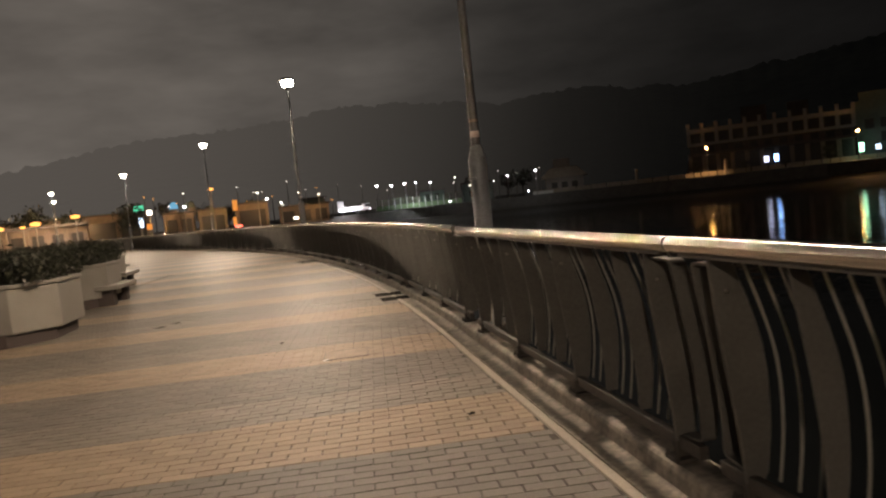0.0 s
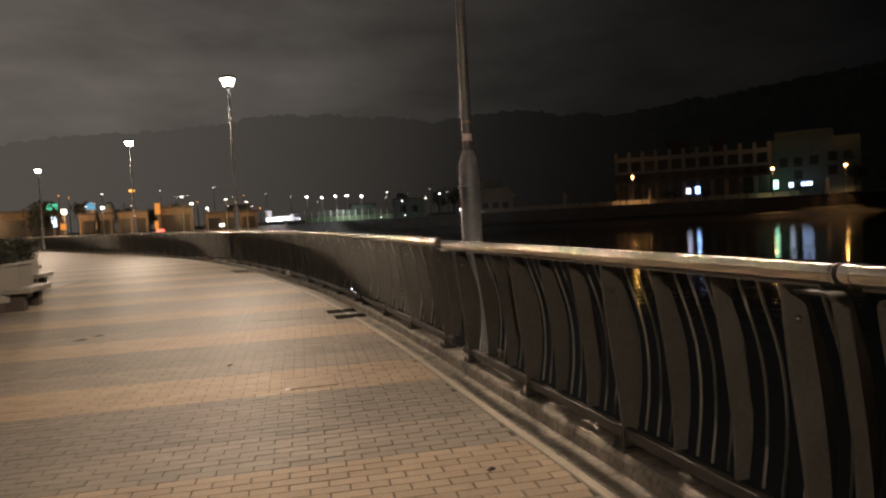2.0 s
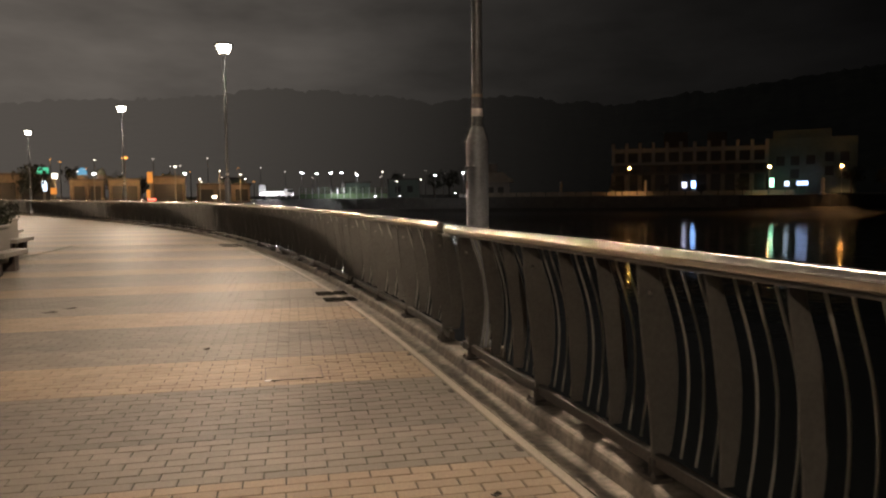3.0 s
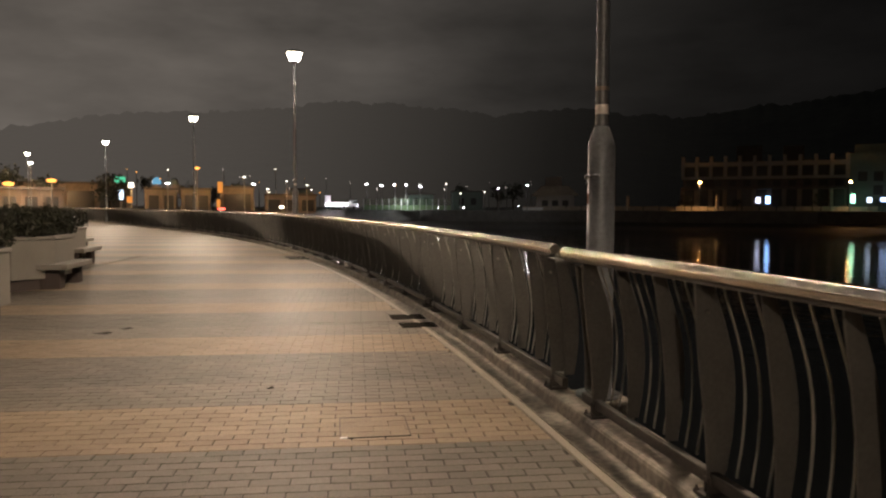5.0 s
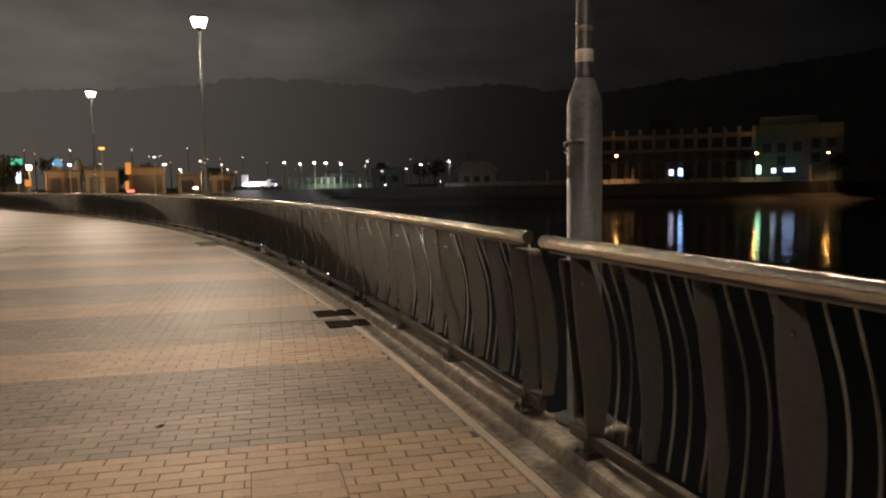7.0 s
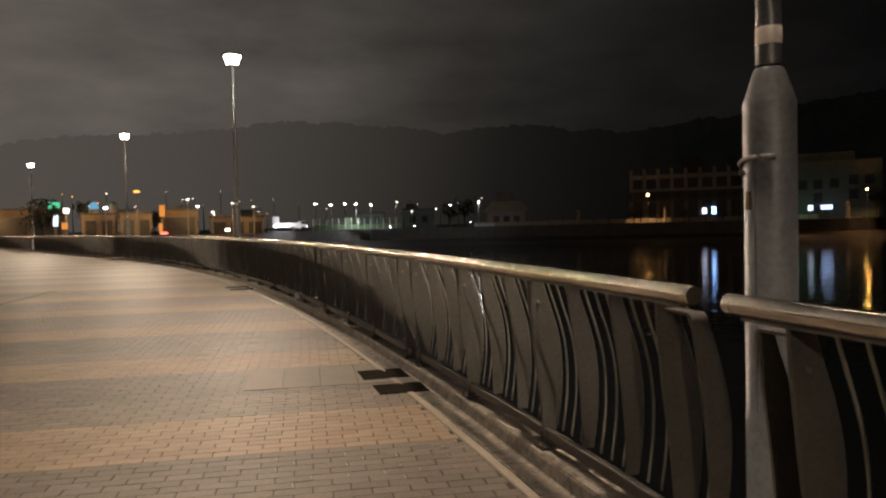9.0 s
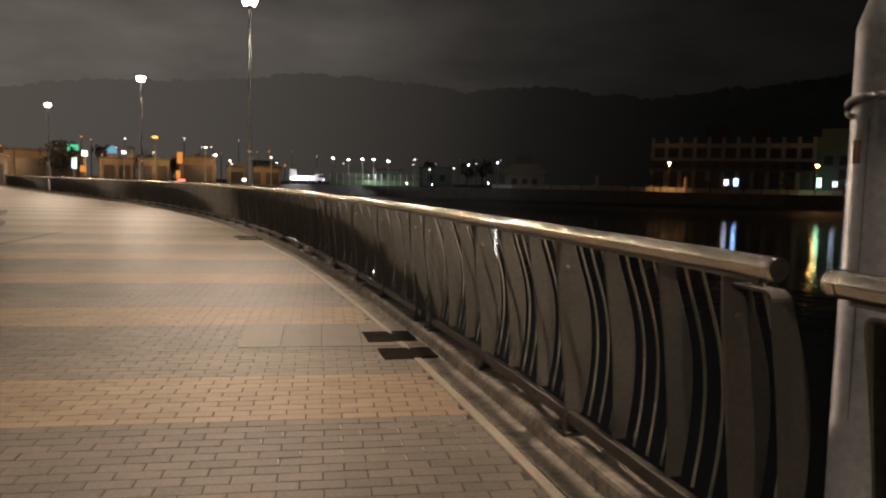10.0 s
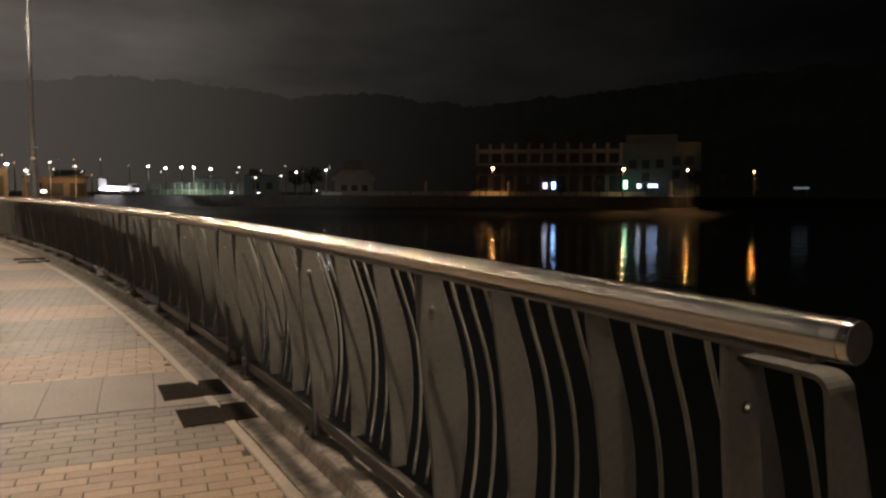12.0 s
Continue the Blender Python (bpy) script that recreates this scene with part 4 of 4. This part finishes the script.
def board(x, y, z, w, h, g, label):
    ob = thing("lit_sign", label, "sign", at=Matrix.Translation((x, y, 0)))
    part("panel", box(-w / 2, w / 2, 0, 0.2, z - h / 2, z + h / 2, 0.05), g, ob)
    part("leg", box(-0.12, 0.12, 0.05, 0.2, 0.5, z - h / 2), M_POST, ob)
    return ob


board(-32.9, 152.2, 7.4, 1.9, 1.2, G_GREEN, "green glowing sign on a post")
board(-30.9, 152.0, 6.4, 0.9, 0.9, G_PALE, "warm white round glowing sign")
board(-32.6, 151.6, 4.6, 0.8, 2.0, G_SIGNW, "narrow white lit sign")
board(-31.0, 151.0, 3.6, 1.0, 1.2, G_ORANGE, "small orange lit panel")
board(-14.6, 154.0, 6.2, 1.0, 2.2, G_ORANGE, "tall orange lit banner")
board(-14.9, 153.6, 3.0, 0.7, 1.6, G_ORANGE, "orange lit panel by the road")
board(-2.6, 153.0, 2.3, 0.9, 0.5, G_PALE, "small glaring lamp by the road")
board(-14.2, 152.6, 1.9, 1.4, 0.4, G_RED, "red glowing tail lamp strip")

# blue lit domes
for x, z, r, g in ((-26.9, 7.2, 0.85, G_CYAN), (-23.6, 7.2, 0.8, M_GREENB)):
    ob = thing("lit_dome", "small blue glowing arched dome on a roof", "dome", "domes over the town", at=Matrix.Translation((x, 156.0, 0)))
    part("dome", lathe([(r, z - 0.5), (r, z), (r * 0.85, z + r * 0.6), (r * 0.45, z + r), (0.0, z + r * 1.15)], 16), g, ob, "", True)
    part("drum", lathe([(r * 1.1, 5.0), (r * 1.1, z - 0.5), (0, z - 0.5)], 12), M_BROWN, ob)

# grassy bank between the promenade and the town
bm = bmesh.new()
rows = []
for k in range(24):
    x = -70 + 70 * k / 23
    y = 104 + 0.62 * (x + 40) if x > -40 else 104 - 0.1 * (x + 40)
    rows.append([bm.verts.new((x, y - 2, -0.02)), bm.verts.new((x, y, 0.6 + 0.15 * noise.noise(Vector((x, 0, 0))))), bm.verts.new((x, y + 30, 1.2)), bm.verts.new((x - 20, y + 140, 2.0))])
for a, b in zip(rows, rows[1:]):
    for j in range(3):
        bm.faces.new((a[j], b[j], b[j + 1], a[j + 1]))
tagged(part("bank", bm, M_LAND), "low dark grass bank in front of the town", "bank", kind="structure")


def tree(x, y, z, h, seed):
    rng = random.Random(seed)
    ob = thing("tree", "dim bushy tree beside the shore road", "tree", "trees of the far shore", at=Matrix.Translation((x, y, z)))
    bm = tube([(0, 0, -0.2), (0.05 * h * rng.uniform(-1, 1), 0, h * 0.3), (0.06 * h * rng.uniform(-1, 1), 0.02, h * 0.7)], 0.025 * h, 7)
    for _ in range(4):
        a = rng.uniform(0, 6.3)
        tube([(0, 0, h * 0.35), (0.18 * h * math.cos(a), 0.18 * h * math.sin(a), h * 0.6), (0.26 * h * math.cos(a), 0.26 * h * math.sin(a), h * 0.8)], 0.011 * h, 5, bm)
    part("trunk", bm, M_SOIL, ob)
    bm = bmesh.new()
    for _ in range(16):
        a, r = rng.uniform(0, 6.3), 0.3 * h * math.sqrt(rng.random())
        c = Vector((r * math.cos(a), r * math.sin(a), h * rng.uniform(0.45, 0.95)))
        for _ in range(26):
            q = c + Vector((rng.gauss(0, 1), rng.gauss(0, 1), rng.gauss(0, 0.8))) * 0.08 * h
            s = 0.045 * h
            m = Matrix.Translation(q) @ Euler((rng.uniform(-1.5, 1.5), rng.uniform(-1.5, 1.5), rng.uniform(0, 6.3))).to_matrix().to_4x4()
            bm.faces.new([bm.verts.new(m @ Vector(v)) for v in ((-s, 0, 0), (0, -0.6 * s, 0), (s, 0, 0), (0, 0.6 * s, 0))])
    part("crown", bm, M_LEAF, ob)
    return ob


for k, (x, y, z, h) in enumerate(((176.0, 172.0, 2.0, 8.0), (181.0, 166.0, 2.0, 7.0), (-36.0, 158.0, 1.0, 7.5), (-38.5, 110.5, 0.6, 6.5), (-33.0, 112.0, 0.6, 6.0), (-27.0, 118.0, 0.6, 6.0), (150.0, 187.0, 2.0, 5.5), (66.0, 234.0, 2.0, 8.0), (-12.0, 164.0, 1.2, 6.0), (-47.0, 108.0, 0.6, 6.5), (-42.5, 109.5, 0.6, 5.5), (-22.0, 162.0, 1.2, 6.5), (-29.0, 163.0, 1.2, 7.0), (-17.0, 165.0, 1.2, 5.5), (72.0, 236.0, 2.0, 9.0), (56.0, 246.0, 2.0, 8.0), (190.0, 162.0, 2.0, 6.0), (118.0, 206.5, 1.6, 5.5), (132.0, 201.0, 1.6, 4.5), (141.0, 195.0, 1.6, 4.0), (164.0, 179.5, 1.6, 4.5))):
    tree(x, y, z, h, 100 + k)


# ---- pavers, nearest as single pieces, the rest joined ----
def brick_verts(u, v, lu, lv, z, rng):
    e, low = 0.0022, -0.006
    tilt = rng.uniform(-0.0012, 0.0012)
    out = []
    for dz, g in ((z, -e), (low, 0.0005)):
        for a, b in ((-1, -1), (1, -1), (1, 1), (-1, 1)):
            out.append((u + a * (lu / 2 + g), v + b * (lv / 2 + g), dz + (tilt * a if dz == z else 0)))
    return out


B_FACES = ((0, 1, 2, 3), (0, 4, 5, 1), (1, 5, 6, 2), (2, 6, 7, 3), (3, 7, 4, 0))
rng = random.Random(5)
joined = {0: ([], []), 1: ([], []), 2: ([], [])}
single = {}
for k in range(3):
    for j in range(3):
        me = bpy.data.meshes.new("brick")
        vs = brick_verts(0, 0, BRICK - 0.0085, COURSE - 0.0065, -0.0005 + 0.0008 * j, rng)
        me.from_pydata(vs, [], B_FACES)
        me.materials.append((M_YELLOW, M_LIGHT, M_DARK)[k])
        single[k, j] = me
SLAB_V0, SLAB_V1 = V0 + 77 * COURSE, V0 + 87 * COURSE
n_single = 0
v = V0 - 22 * COURSE
course = 0
while v < 26.0:
    kind = stripe(v + COURSE / 2)
    shift = (course % 2) * BRICK / 2 + rng.uniform(-0.006, 0.006)
    u = -7.0 + shift
    while u < 1.9:
        c = pave(u, v + COURSE / 2)
        lim = edge_x(c.y)
        if c.x + BRICK / 2 < lim + BRICK - 0.035 and not (abs(c.x - 0.25) < 0.11 and abs(c.y - 7.995) < 0.17):
            lu = BRICK - 0.0085
            cu = u
            over = c.x + BRICK / 2 - lim + 0.004
            if over > 0:
                lu -= over
                cu -= over / 2
            if SLAB_V0 - 0.01 < v < SLAB_V1 - 0.02 and -1.10 < u < 0.50:
                pass
            elif n_single < 300 and -0.95 < c.x and over <= 0 and 3.35 < v < 6.40:
                ob = new("brick", single[kind, rng.randrange(3)])
                ob.parent = promenade
                ob.matrix_basis = Matrix.Translation(pave(cu, v + COURSE / 2, 0)) @ Matrix.Rotation(PAVE_TURN + rng.uniform(-0.006, 0.006), 4, "Z")
                n_single += 1
            elif lu > 0.04:
                vs, fs = joined[kind]
                b = len(vs)
                for q in brick_verts(cu, v + COURSE / 2, lu, COURSE - 0.0065, rng.uniform(-0.0012, 0.0012), rng):
                    vs.append(tuple(pave(q[0], q[1], q[2])))
                fs.extend(tuple(b + i for i in f) for f in B_FACES)
        u += BRICK
    v += COURSE
    course += 1
for kind, (vs, fs) in joined.items():
    me = bpy.data.meshes.new("pavers")
    me.from_pydata(vs, [], fs)
    me.materials.append((M_YELLOW, M_LIGHT, M_DARK)[kind])
    ob = new("pavers", me)
    ob.parent = promenade
    tagged(ob, ("sandy yellow brick pavers", "light grey brick pavers", "dark grey brick pavers")[kind], kind="stuff")

# stone slabs set in the grey field
u = -1.22
while u < 0.5:
    bm = box(-0.18, 0.18, -0.518, 0.518, -0.012, 0.0045, 0.003)
    o = part("slab", bm, M_SLAB, promenade)
    o.matrix_basis = Matrix.Translation(pave(u + 0.183, SLAB_V0 + 0.5215, 0)) @ Matrix.Rotation(PAVE_TURN, 4, "Z") @ Matrix.Rotation(0.0074, 4, "X")
    u += 0.366

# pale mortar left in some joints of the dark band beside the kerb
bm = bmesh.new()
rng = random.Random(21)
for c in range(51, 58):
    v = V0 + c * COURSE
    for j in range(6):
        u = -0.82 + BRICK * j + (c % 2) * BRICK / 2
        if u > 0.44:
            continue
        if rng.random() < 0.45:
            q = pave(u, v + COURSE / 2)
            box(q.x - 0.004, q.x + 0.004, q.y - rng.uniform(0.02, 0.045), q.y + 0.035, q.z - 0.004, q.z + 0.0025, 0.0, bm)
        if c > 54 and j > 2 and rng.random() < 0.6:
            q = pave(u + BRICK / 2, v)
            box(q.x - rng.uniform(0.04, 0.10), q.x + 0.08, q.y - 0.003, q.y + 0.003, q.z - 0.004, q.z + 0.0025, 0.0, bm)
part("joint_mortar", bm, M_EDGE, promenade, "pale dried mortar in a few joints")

# the farther paving: plain bands, one per stripe
v = V0 + math.ceil((26.0 - V0) / COURSE) * COURSE
far_bands = {0: [], 1: [], 2: []}
start, kind = v, stripe(v + 0.02)
while v < 96:
    k2 = stripe(v + 0.02)
    if k2 != kind:
        far_bands[kind].append((start, v))
        start, kind = v, k2
    v += COURSE
for kind, bands in far_bands.items():
    bm = bmesh.new()
    for a, b in bands:
        pa, pb = pave(0, a), pave(0, b)
        ya, yb = pa.y, pb.y
        xa, xb = edge_x(ya) - 0.02, edge_x(yb) - 0.02
        bm.faces.new([bm.verts.new(c) for c in ((-60, ya + 5.1, rise(ya + 5.1)), (xa, ya - 0.085 * xa, rise(ya - 0.085 * xa)), (xb, yb - 0.085 * xb, rise(yb - 0.085 * xb)), (-60, yb + 5.1, rise(yb + 5.1)))])
    ob = part("paving_band", bm, (M_YELLOW, M_LIGHT, M_DARK)[kind], promenade, ("sandy far paving bands", "light grey far paving bands", "dark grey far paving bands")[kind])
SLOPE_W = -0.085 * -1
bm = bmesh.new()
for a in range(-4, 8):
    for kind, (k0, k1) in enumerate(((0, 10), (10, 17), (17, 29))):
        va, vb = V0 + a * PERIOD + k0 * COURSE, V0 + a * PERIOD + k1 * COURSE
        if va > 26.2 or vb < -8:
            continue
        vb = min(vb, 26.2)
        f = bm.faces.new([bm.verts.new(tuple(pave(uu, vv, -0.001))) for uu, vv in ((-60, va), (-7.15, va), (-7.15, vb), (-60, vb))])
        f.material_index = kind
        va, vb = max(va, -8.0), min(vb, V0 - 22 * COURSE)
        if vb > va:
            f = bm.faces.new([bm.verts.new(tuple(pave(uu, vv, -0.001))) for uu, vv in ((-7.15, va), (1.405 - SLOPE_W * va, va), (1.405 - SLOPE_W * vb, vb), (-7.15, vb))])
            f.material_index = kind
part("paving_band", bm, [M_YELLOW, M_LIGHT, M_DARK], promenade, "striped paving behind the planters")
